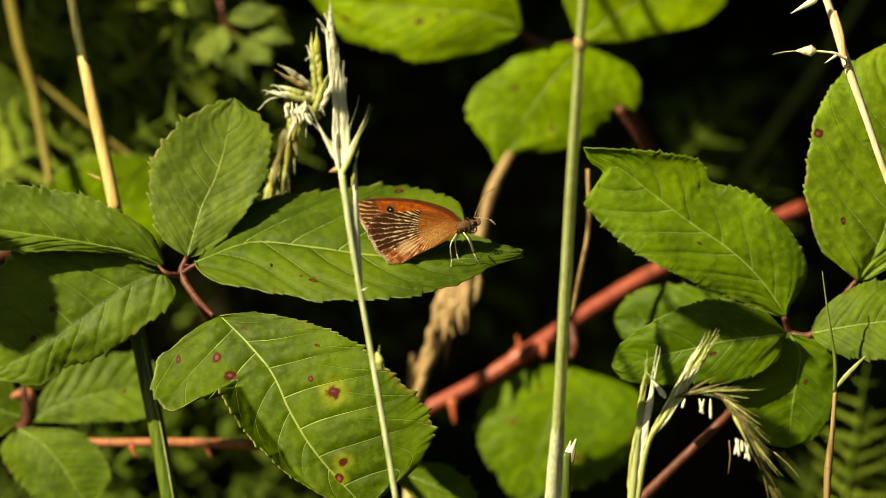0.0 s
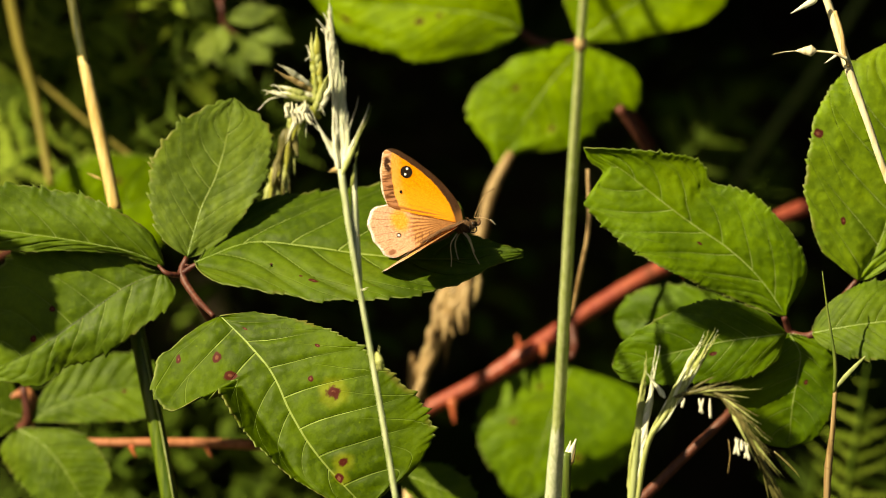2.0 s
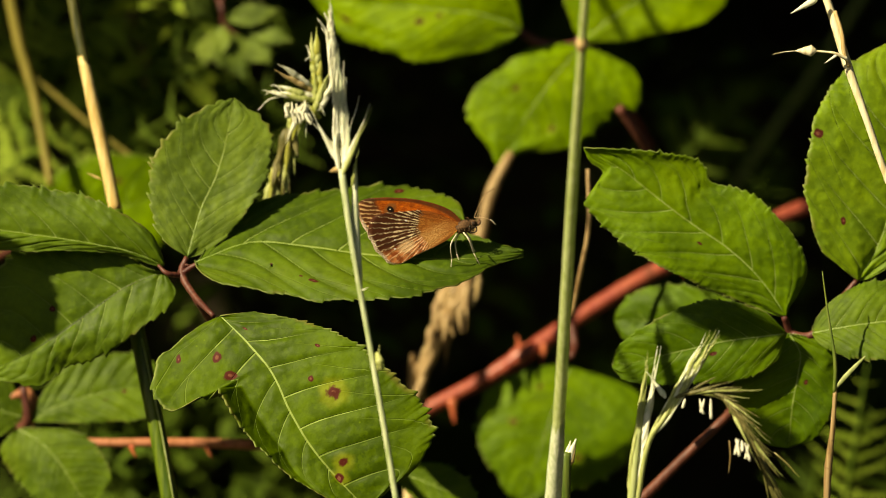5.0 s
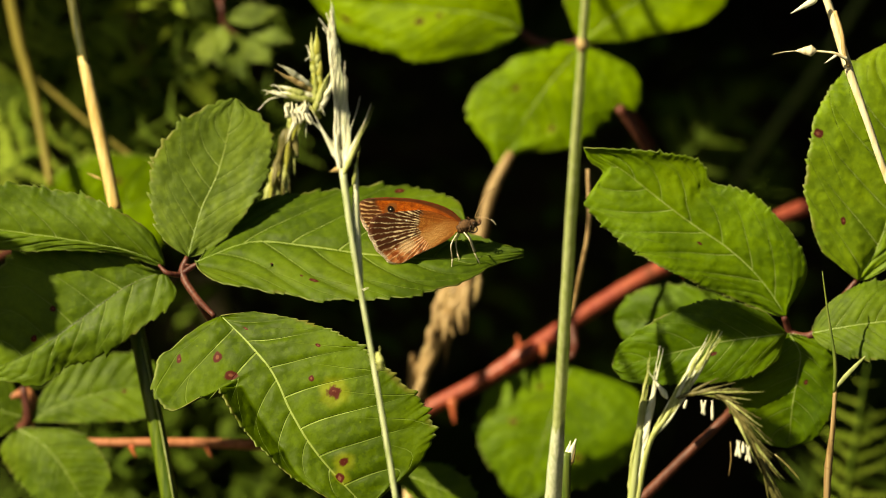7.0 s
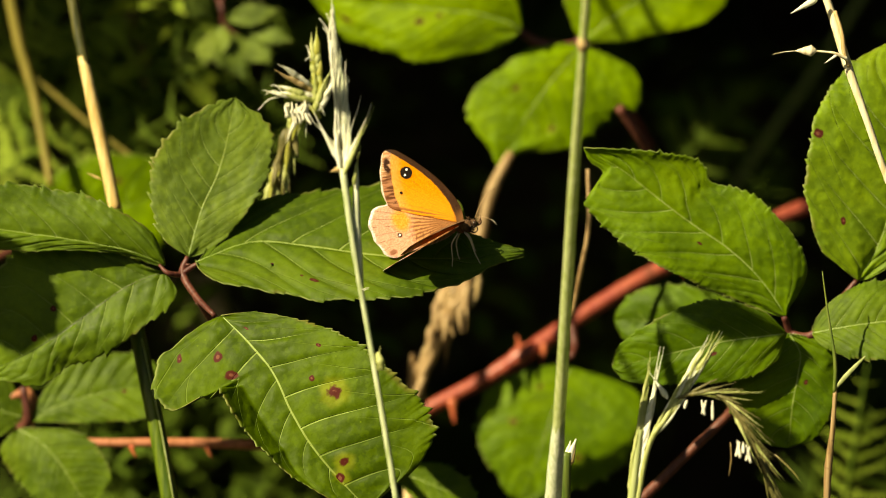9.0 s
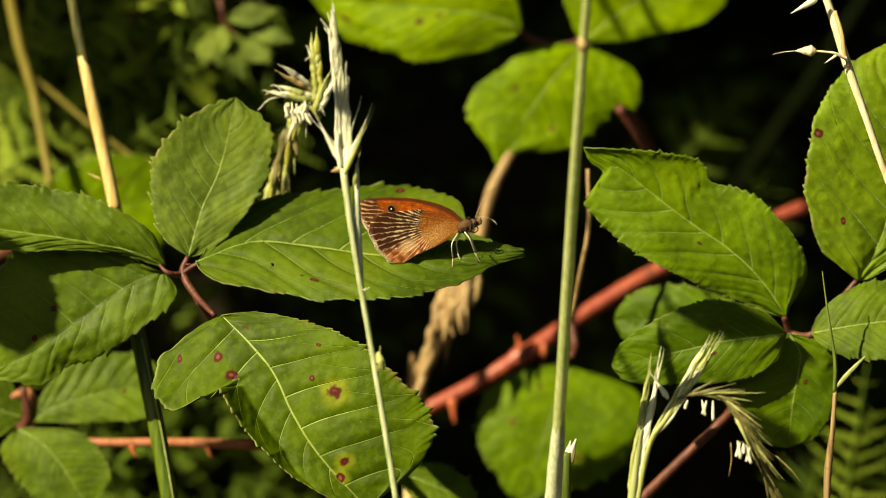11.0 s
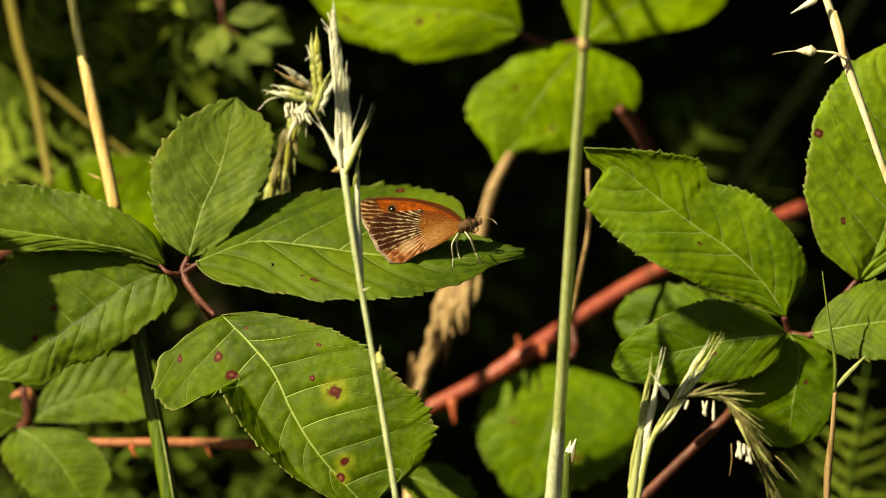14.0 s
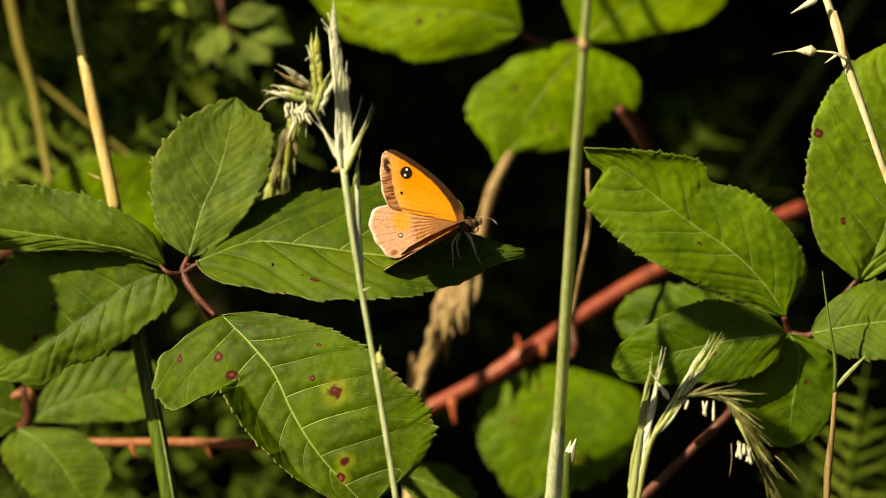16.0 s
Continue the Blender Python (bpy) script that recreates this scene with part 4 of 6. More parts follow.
def build_flowering_grass():
    g = thing("grass_ear", (-0.0346, 0.0300, 0.6081), "drooping flowering grass ear with hanging white anthers", "grass", "grass ears")
    tube("culm", [(-0.0245, 0.0140, 0.6260), (-0.0269, 0.0150, 0.6285), (-0.0298, 0.0210, 0.6256), (-0.0328, 0.0250, 0.6171), (-0.0353, 0.0300, 0.6069)], [0.0005, 0.0005, 0.0005, 0.0005, 0.0005], straw_green, g)
    rnd = random.Random(9)
    for i in range(44):
        q = Vector((-0.0295, 0.0180, 0.6272)).lerp(Vector((-0.0340, 0.0290, 0.6118)), i / 43)
        e = q + Vector((rnd.uniform(-0.0026, 0.0016), rnd.uniform(-0.002, 0.001), -rnd.uniform(0.0055, 0.0080)))
        husk(g, q + Vector((rnd.uniform(-0.0014, 0.0014), rnd.uniform(-0.001, 0.001), 0)), e, rnd.uniform(0.0016, 0.0026), (straw_green, husk_shaded, husk_shaded, husk_green)[i % 4], awn=rnd.choice((0.0, 0.0015)))
    ear(g, (-0.0245, 0.0140, 0.6265), (-0.0256, 0.0140, 0.6400), 20, 0.0042, 0.0019, (husk_green, husk_green, straw_green), 61, 0.0011, (0.0003, 0.0016))
    ear(g, (-0.0250, 0.0140, 0.6298), (-0.0301, 0.0130, 0.6309), 11, 0.0050, 0.0020, (husk_green, husk_pale, husk_green), 62, 0.0012, (0.0002, 0.0010))
    ear(g, (-0.0254, 0.0140, 0.6316), (-0.0294, 0.0120, 0.6340), 6, 0.0048, 0.0015, (husk_dry, husk_pale), 63, 0.0009, (0.0005, 0.0012))
    ear(g, (-0.0252, 0.0130, 0.6271), (-0.0236, 0.0130, 0.6310), 7, 0.0050, 0.0016, (husk_green, husk_pale), 64, 0.0010, (0.0003, 0.0015))
    ear(g, (-0.0274, 0.0140, 0.6296), (-0.0288, 0.0150, 0.6253), 6, 0.0046, 0.0014, (husk_green, husk_pale), 65, 0.0012, (0.0003, 0.0010))
    for a, b in (((-0.0319, 0.0130, 0.6310), (-0.0343, 0.0120, 0.6324)), ((-0.0323, 0.0130, 0.6302), (-0.0368, 0.0120, 0.6276)), ((-0.0321, 0.0130, 0.6307), (-0.0353, 0.0130, 0.6307)), ((-0.0263, 0.0140, 0.6374), (-0.0273, 0.0140, 0.6406)),
                 ((-0.0270, 0.0130, 0.6271), (-0.0272, 0.0120, 0.6222)), ((-0.0235, 0.0130, 0.6265), (-0.0251, 0.0120, 0.6291)), ((-0.0261, 0.0140, 0.6372), (-0.0274, 0.0130, 0.6374))):
        tube("awn", [a, tuple((Vector(a) + Vector(b)) / 2 + Vector((0, 0, 0.0008))), b], [0.00014, 0.00011, 0.00006], husk_pale, g, sides=4, steps=3)
    for k in range(15):
        x, z = rnd.uniform(502, 552), rnd.uniform(176, 196)
        a = Vector((-0.0288, 0.0120, 0.6286)) + Vector(((x - 527) * 0.000107, rnd.uniform(-0.001, 0.001), (186 - z) * 0.000107))
        way = Vector((rnd.uniform(-0.5, 0.6), rnd.uniform(-0.3, 0.3), -1)).normalized() * rnd.uniform(0.0018, 0.0034)
        q = a + way * 0.5 + Vector((rnd.uniform(-0.0004, 0.0004), 0, 0))
        tube("anther", [a, q, a + way], [0.00013, rnd.uniform(0.0002, 0.0004), 0.00026], anther_white, g, "white hanging anther", sides=5, steps=3, rough=0.15)


def build_tall_stem():
    g = thing("grass_stalk", (0.0211, -0.0352, 0.5499), "tall pale green grass stem in front of the hedge", "grass stem", "grass stems")
    tube("culm", [(0.0257, -0.0908, 0.6494), (0.0251, -0.0837, 0.6373), (0.0239, -0.0708, 0.6148), (0.0227, -0.0555, 0.5874), (0.0217, -0.0426, 0.5637), (0.0209, -0.0349, 0.5494)],
         [0.00075, 0.0008, 0.0010, 0.0011, 0.0012, 0.0013], culm_pale, g, sides=12)
    tube("node", [(0.0251, -0.0844, 0.6386), (0.0251, -0.0838, 0.6375), (0.0250, -0.0832, 0.6365)], [0.0009, 0.0012, 0.0009], husk_dry, g, "pale joint")
    tube("sheath", [(0.0219, -0.0450, 0.5681), (0.0215, -0.0414, 0.5615), (0.0208, -0.0348, 0.5492)], [0.0011, 0.00142, 0.0017], culm_silver, g, "whitish leaf sheath")
    root(g, (0.0209, -0.0351, 0.5496), (0.015, -0.05), 0.0013, culm_pale)
    return g


def build_stub():
    g = thing("grass_stub", (0.0234, -0.0280, 0.5496), "broken grass stub with a torn pale tip", "grass stub")
    tube("sheath", [(0.0230, -0.0280, 0.5491), (0.0232, -0.0280, 0.5556), (0.0238, -0.0280, 0.5610)], [0.0015, 0.0014, 0.0010], culm_green, g, "dark green sheath", squash=0.7)
    husk(g, (0.0236, -0.0280, 0.5586), (0.0256, -0.0280, 0.5636), 0.0022, husk_pale)
    husk(g, (0.0233, -0.0280, 0.5583), (0.0245, -0.0280, 0.5632), 0.0020, husk_pale)
    husk(g, (0.0243, -0.0280, 0.5583), (0.0255, -0.0280, 0.5625), 0.0016, husk_dry)
    husk(g, (0.0238, -0.0280, 0.5580), (0.0250, -0.0280, 0.5622), 0.0016, culm_silver)
    root(g, (0.0230, -0.0280, 0.5493), (0.02, -0.03), 0.0014, culm_green)


def build_straw_stem():
    g = thing("grass_stalk", (0.0924, -0.0060, 0.6023), "thin straw-coloured grass stem with hanging seeds", "grass stem", "grass stems")
    tube("culm", [(0.0724, -0.0080, 0.6553), (0.0752, -0.0080, 0.6481), (0.0790, -0.0080, 0.6360), (0.0829, -0.0080, 0.6249), (0.0866, -0.0070, 0.6145), (0.0924, -0.0060, 0.6001)],
         [0.0008, 0.0008, 0.0009, 0.0007, 0.0007, 0.0008], straw_pale, g, sides=10)
    tube("branch", [(0.0765, -0.0090, 0.6464), (0.0778, -0.0100, 0.6420), (0.0782, -0.0100, 0.6387), (0.0793, -0.0090, 0.6356)], [0.0004, 0.0004, 0.0005, 0.0004], husk_dry, g, "thin seed stalk")
    tube("branch", [(0.0789, -0.0100, 0.6370), (0.0764, -0.0110, 0.6381), (0.0746, -0.0110, 0.6384), (0.0722, -0.0110, 0.6386)], [0.0004, 0.0003, 0.00022, 0.0002], straw_pale, g)
    husk(g, (0.0727, -0.0110, 0.6386), (0.0687, -0.0110, 0.6386), 0.0028, straw_pale, awn=0.0045, awn_way=(-1, 0, -0.15))
    husk(g, (0.0733, -0.0110, 0.6490), (0.0678, -0.0110, 0.6459), 0.0018, husk_pale)
    husk(g, (0.0772, -0.0110, 0.6381), (0.0744, -0.0110, 0.6362), 0.0008, husk_pale)
    root(g, (0.0924, -0.0060, 0.6003), (0.16, -0.01), 0.0008, straw)


def build_low_ears():
    g = thing("grass_ear", (0.0358, -0.0400, 0.5502), "pale green grass ears, one arching over with white anthers", "grass", "grass ears")
    tube("culm", [(0.0356, -0.0400, 0.5496), (0.0363, -0.0400, 0.5571), (0.0372, -0.0400, 0.5657)], [0.0009, 0.0008, 0.0006], culm_pale, g)
    tube("culm", [(0.0365, -0.0400, 0.5496), (0.0388, -0.0400, 0.5625), (0.0420, -0.0400, 0.5679), (0.0441, -0.0400, 0.5717)], [0.0006, 0.0006, 0.0006, 0.0005], husk_green, g)
    ear(g, (0.0357, -0.0400, 0.5528), (0.0384, -0.0400, 0.5698), 34, 0.0095, 0.0013, (husk_green, culm_silver, husk_green, husk_pale), 41, 0.0011, (0.002, 0.005))
    ear(g, (0.0394, -0.0400, 0.5642), (0.0452, -0.0400, 0.5732), 14, 0.0070, 0.0011, (husk_green, culm_silver, husk_green), 42, 0.0010, (0.0, 0.002))
    ear(g, (0.0426, -0.0400, 0.5689), (0.0470, -0.0400, 0.5767), 24, 0.0072, 0.0013, (husk_green, culm_silver, husk_green), 43, 0.0010, (0.001, 0.004))
    husk(g, (0.0423, -0.0410, 0.5717), (0.0397, -0.0410, 0.5752), 0.0015, husk_pale, awn=0.002)
    root(g, (0.0356, -0.0400, 0.5498), (0.03, -0.02), 0.0009, husk_green)
    arch = [(0.0441, -0.0400, 0.5717), (0.0474, -0.0410, 0.5728), (0.0521, -0.0420, 0.5725), (0.0553, -0.0430, 0.5685), (0.0596, -0.0430, 0.5615), (0.0634, -0.0420, 0.5519)]
    tube("culm", arch, [0.0004, 0.0004, 0.0004, 0.0004, 0.0004, 0.0003], husk_shaded, g, "arching stalk")
    rnd = random.Random(12)
    line = spline(arch, 6)
    for i, q in enumerate(line[2:-2]):
        d = (line[min(i + 4, len(line) - 1)] - q).normalized()
        for k in range(2):
            e = q + d * rnd.uniform(0.005, 0.0085) + Vector((rnd.uniform(-0.0015, 0.0022), rnd.uniform(-0.001, 0.001), rnd.uniform(-0.0014, 0.0018)))
            husk(g, q, e, rnd.uniform(0.0007, 0.0012), husk_green if (i * 2 + k) % 5 == 0 else husk_shaded, awn=rnd.choice((0, 0.002, 0.004)))
    for a, b in (((0.0486, -0.0430, 0.5716), (0.0493, -0.0430, 0.5687)), ((0.0495, -0.0430, 0.5716), (0.0488, -0.0430, 0.5690)), ((0.0507, -0.0430, 0.5716), (0.0508, -0.0430, 0.5678)), ((0.0459, -0.0430, 0.5716), (0.0454, -0.0430, 0.5699)),  ((0.0554, -0.0460, 0.5642), (0.0559, -0.0480, 0.5610)), ((0.0570, -0.0460, 0.5634), (0.0579, -0.0480, 0.5601)), ((0.0577, -0.0460, 0.5631), (0.0571, -0.0480, 0.5605)), ((0.0559, -0.0460, 0.5640), (0.0551, -0.0480, 0.5613)), ((0.0565, -0.0460, 0.5638), (0.0565, -0.0480, 0.5619))):
        tube("anther", [a, tuple((Vector(a) + Vector(b)) / 2), b], [0.00012, 0.00032, 0.00026], anther_white, g, "white hanging anther", sides=6, steps=3, rough=0.15)
    for a, b in (((0.0542, -0.0440, 0.5637), (0.0540, -0.0440, 0.5575)), ((0.0628, -0.0430, 0.5615), (0.0676, -0.0430, 0.5567))):
        tube("awn", [a, tuple((Vector(a) + Vector(b)) / 2 + Vector((0.0003, 0, 0))), b], [0.00008, 0.00007, 0.00004], husk_dry, g, sides=4, steps=3)
    return g


def build_thin_stem():
    g = thing("grass_stalk", (0.0751, -0.0040, 0.5486), "thin upright grass stem with a narrow blade", "grass stem", "grass stems")
    tube("culm", [(0.0768, -0.0050, 0.5724), (0.0763, -0.0050, 0.5647), (0.0755, -0.0040, 0.5569), (0.0751, -0.0040, 0.5481)], [0.0004, 0.0005, 0.0008, 0.0006], husk_tan, g, "dry brown lower stem")
    tube("culm", [(0.0742, -0.0060, 0.5957), (0.0754, -0.0060, 0.5868), (0.0767, -0.0060, 0.5780), (0.0767, -0.0050, 0.5719)], [0.0001, 0.00022, 0.00038, 0.0004], culm_green, g)
    tube("blade", [(0.0766, -0.0050, 0.5724), (0.0786, -0.0060, 0.5749), (0.0805, -0.0060, 0.5769), (0.0826, -0.0070, 0.5791)], [0.0002, 0.00045, 0.0004, 0.0001], culm_pale, g, "narrow leaf blade", squash=0.3)
    root(g, (0.0751, -0.0040, 0.5483), (0.08, 0.0), 0.0006, husk_dry)


def build_dry_grass():
    g = thing("dry_grass", (-0.0064, 0.0740, 0.5671), "bleached tan grass ear, out among the shaded canes", "grass", "grass ears")
    tube("culm", [(0.0144, 0.0820, 0.6203), (0.0102, 0.0800, 0.6120), (0.0078, 0.0780, 0.6025), (0.0054, 0.0760, 0.5930), (-0.0017, 0.0740, 0.5789), (-0.0069, 0.0720, 0.5660)],
         [0.0010, 0.0013, 0.0014, 0.0012, 0.0011, 0.0010], husk_tan, g, "bleached stalk", rough=0.25)
    rnd = random.Random(20)
    for i in range(30):
        q = Vector((0.0060, 0.0760, 0.5985)).lerp(Vector((-0.0018, 0.0730, 0.5835)), i / 29) + Vector((rnd.uniform(-0.0030, 0.0026), rnd.uniform(-0.003, 0.003), 0))
        e = q + Vector((-0.0022 + rnd.uniform(-0.0022, 0.0022), rnd.uniform(-0.003, 0.002), -rnd.uniform(0.0060, 0.0105)))
        husk(g, q, e, rnd.uniform(0.0022, 0.0042), (husk_dry, husk_tan, husk_tan)[i % 3], bend=rnd.uniform(-0.12, 0.12), awn=rnd.choice((0.0, 0.003)))
    for i in range(10):
        q = Vector((-0.0050 + rnd.uniform(-0.002, 0.002), 0.0745, 0.5790 - 0.0009 * i))
        husk(g, q, q + Vector((rnd.uniform(-0.003, 0.002), rnd.uniform(-0.002, 0.002), -0.0085)), rnd.uniform(0.0014, 0.0024), husk_tan)
    root(g, (-0.0069, 0.0720, 0.5662), (-0.02, 0.08), 0.0010, husk_dry)


# ---- ferns and dim growth behind ----
def frond(base, tip, width, material, label, seed, pairs=9, droop=0.1, lean=0.0, slim=0.13):
    """A fern frond: a stalk with pinnae on either side, each cut into small pinnules."""
    rnd = random.Random(seed)
    b, t = Vector(base), Vector(tip)
    f = thing("fern_frond", b, label, "fern", "fern fronds")
    d = t - b
    side = d.cross(Vector((0, -1, 0.35))).normalized()
    nor = side.cross(d).normalized()
    line = [b + d * k / 8 + nor * (droop * d.length * math.sin(math.pi * k / 8)) for k in range(9)]
    tube("rachis", line, [0.0007, 0.0005, 0.0002], frond_shaded, f, "thin stalk", sides=6, steps=3)
    root(f, b, (b.x - d.x * 0.3, 0.50), 0.0006, frond_deep_shade, "stipe", ground=0.52)
    for i in range(pairs):
        w = 0.10 + 0.88 * i / pairs
        q = b + d * w + nor * (droop * d.length * math.sin(math.pi * w))
        l = width * math.sin(math.pi * (0.18 + 0.82 * w)) ** 0.8 * rnd.uniform(0.85, 1.1)
        for sg in (1, -1):
            if rnd.random() < 0.14:
                continue
            l *= rnd.uniform(0.75, 1.2)
            out = (side * sg * 0.93 + d.normalized() * 0.36 + nor * (lean + rnd.uniform(-0.45, 0.4)) + d.normalized() * rnd.uniform(-0.3, 0.25)).normalized()
            across = out.cross(nor).normalized()
            verts, faces = [], []
            n = 9
            for k in range(n):
                z = (k + 0.4) / n
                c = q + out * (l * z) - nor * (0.18 * l * z * z)
                h = l * slim * (1 - 0.85 * z) * rnd.uniform(0.8, 1.15)
                for sp in (1, -1):
                    e = (across * sp * 0.9 + out * 0.45 + nor * rnd.uniform(-0.3, 0.2)).normalized()
                    f0 = len(verts)
                    wide = out * (l * 0.42 / n)
                    verts += [c - wide * 0.6, c + e * h * 0.55 - wide + nor * 0.0003, c + e * h, c + e * h * 0.5 + wide, c + wide * 0.6]
                    faces.append((f0, f0 + 1, f0 + 2, f0 + 3, f0 + 4))
            f0 = len(verts)
            thin = across * 0.00015
            tipc = q + out * l - nor * (0.18 * l)
            midc = q + out * (l * 0.5) - nor * (0.045 * l)
            verts += [q - thin, midc - thin, tipc, midc + thin, q + thin]
            faces.append((f0, f0 + 1, f0 + 2, f0 + 3, f0 + 4))
            part("pinna", verts, faces, material, f)
    return f


def build_background():
    rnd = random.Random(31)
    lit = "yellow-green fern frond behind the spray, broken sun put into its colour"
    dim = "dim green fern frond, shade of the hedge put into its colour"
    spots = [((-0.0830, 0.1500, 0.6364), (-0.0603, 0.1450, 0.6537), 0.011, frond_lit, lit), ((-0.1023, 0.1250, 0.6099), (-0.0773, 0.1170, 0.6276), 0.017, frond_lit, lit),
             ((-0.1047, 0.1400, 0.6361), (-0.0856, 0.1320, 0.6519), 0.015, frond_lit, lit),
             ((-0.1034, 0.1550, 0.6240), (-0.0828, 0.1470, 0.6400), 0.015, frond_shaded, dim),
             ((-0.0796, 0.1350, 0.6137), (-0.0558, 0.1270, 0.6308), 0.016, frond_shaded, dim),
             ((-0.0668, 0.1500, 0.6114), (-0.0390, 0.1420, 0.6250), 0.016, frond_shaded, dim),
             ((-0.0768, 0.1500, 0.6339), (-0.0477, 0.1420, 0.6461), 0.015, frond_deep_shade, dim),
             ((-0.0905, 0.1500, 0.6439), (-0.0651, 0.1420, 0.6573), 0.014, frond_shaded, dim),
             ((-0.0509, 0.1600, 0.6140), (-0.0299, 0.1520, 0.6289), 0.014, frond_shaded, dim),
             ((-0.0614, 0.1700, 0.6433), (-0.0333, 0.1620, 0.6531), 0.014, frond_deep_shade, dim),
             ((-0.0576, 0.1700, 0.6255), (-0.0333, 0.1620, 0.6367), 0.015, frond_deep_shade, dim),
             ((0.0866, 0.1250, 0.5400), (0.0917, 0.1180, 0.5757), 0.011, frond_lit, lit),
             ((0.0795, 0.1500, 0.5376), (0.0834, 0.1420, 0.5566), 0.010, frond_deep_shade, dim),
             ((0.1000, 0.1400, 0.5430), (0.1006, 0.1320, 0.5693), 0.012, frond_shaded, dim),
             ((0.0422, 0.1900, 0.6027), (0.0648, 0.1820, 0.6321), 0.014, frond_shaded, dim),
             ((0.0591, 0.2000, 0.5949), (0.0794, 0.1920, 0.6246), 0.013, frond_deep_shade, dim),
             ((0.0526, 0.2000, 0.6183), (0.0704, 0.1920, 0.6362), 0.013, frond_shaded, dim),
             ((-0.0932, 0.1900, 0.5345), (-0.0683, 0.1820, 0.5502), 0.012, frond_shaded, dim),
             ((-0.0589, 0.2000, 0.5327), (-0.0340, 0.1920, 0.5473), 0.012, frond_deep_shade, dim),
             ((-0.1094, 0.2000, 0.5353), (-0.0933, 0.1920, 0.5473), 0.012, frond_shaded, dim)]
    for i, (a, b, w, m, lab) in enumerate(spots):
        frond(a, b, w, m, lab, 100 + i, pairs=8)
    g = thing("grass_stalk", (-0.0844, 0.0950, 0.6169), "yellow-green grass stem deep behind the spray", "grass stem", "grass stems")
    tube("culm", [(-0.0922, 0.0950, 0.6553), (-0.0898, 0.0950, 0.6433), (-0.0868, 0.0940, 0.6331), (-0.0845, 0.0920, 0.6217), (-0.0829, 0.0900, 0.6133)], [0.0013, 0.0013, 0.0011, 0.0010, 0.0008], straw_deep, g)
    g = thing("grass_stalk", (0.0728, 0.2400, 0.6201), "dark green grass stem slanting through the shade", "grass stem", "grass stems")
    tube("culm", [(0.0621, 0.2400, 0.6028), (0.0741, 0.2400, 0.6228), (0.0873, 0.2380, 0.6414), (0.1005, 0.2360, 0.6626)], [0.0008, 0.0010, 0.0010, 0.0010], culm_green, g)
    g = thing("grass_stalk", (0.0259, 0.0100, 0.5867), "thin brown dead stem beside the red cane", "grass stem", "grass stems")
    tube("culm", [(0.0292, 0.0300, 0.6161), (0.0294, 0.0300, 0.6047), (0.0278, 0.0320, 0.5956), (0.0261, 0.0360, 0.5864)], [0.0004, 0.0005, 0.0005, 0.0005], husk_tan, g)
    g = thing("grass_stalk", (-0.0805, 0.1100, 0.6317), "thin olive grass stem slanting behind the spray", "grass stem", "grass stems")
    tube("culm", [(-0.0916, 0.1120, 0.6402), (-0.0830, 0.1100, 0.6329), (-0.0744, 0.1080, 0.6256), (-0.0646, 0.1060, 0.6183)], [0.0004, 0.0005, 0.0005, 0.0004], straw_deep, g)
    s = thing("bramble_leaf", (-0.0468, 0.1000, 0.6483), "pale sprig of small sunlit leaflets deep behind", "leaf", "bramble leaves")
    for k, (a, b, w) in enumerate((((-0.0480, 0.1000, 0.6471), (-0.0427, 0.0960, 0.6359), 0.0042),
                                   ((-0.0462, 0.1000, 0.6489), (-0.0350, 0.0960, 0.6508), 0.0022),
                                   ((-0.0480, 0.1000, 0.6459), (-0.0509, 0.0960, 0.6388), 0.0026),
                                   ((-0.0426, 0.1000, 0.6447), (-0.0365, 0.0960, 0.6391), 0.0030),
                                   ((-0.0486, 0.1000, 0.6483), (-0.0557, 0.0960, 0.6553), 0.0026),
                                   ((-0.0468, 0.1000, 0.6477), (-0.0485, 0.0960, 0.6397), 0.0030),
                                   ((-0.0414, 0.1000, 0.6459), (-0.0317, 0.0960, 0.6439), 0.0022),
                                   ((-0.0528, 0.1000, 0.6417), (-0.0559, 0.0960, 0.6395), 0.0020))):
        leaflet(s, a, b, w, w, leaf_sprig, seed=70 + k, teeth=8, tooth=0.12, ripple=2.0, bow=0.08, roll=(k % 3 - 1) * 25, blunt=1.15)
    tube("leaf_stalk", [(-0.0426, 0.1000, 0.6444), (-0.0465, 0.1000, 0.6477), (-0.0474, 0.1000, 0.6525), (-0.0496, 0.1100, 0.6583)], [0.0004, 0.0006, 0.0006, 0.0007], red_stalk, s)


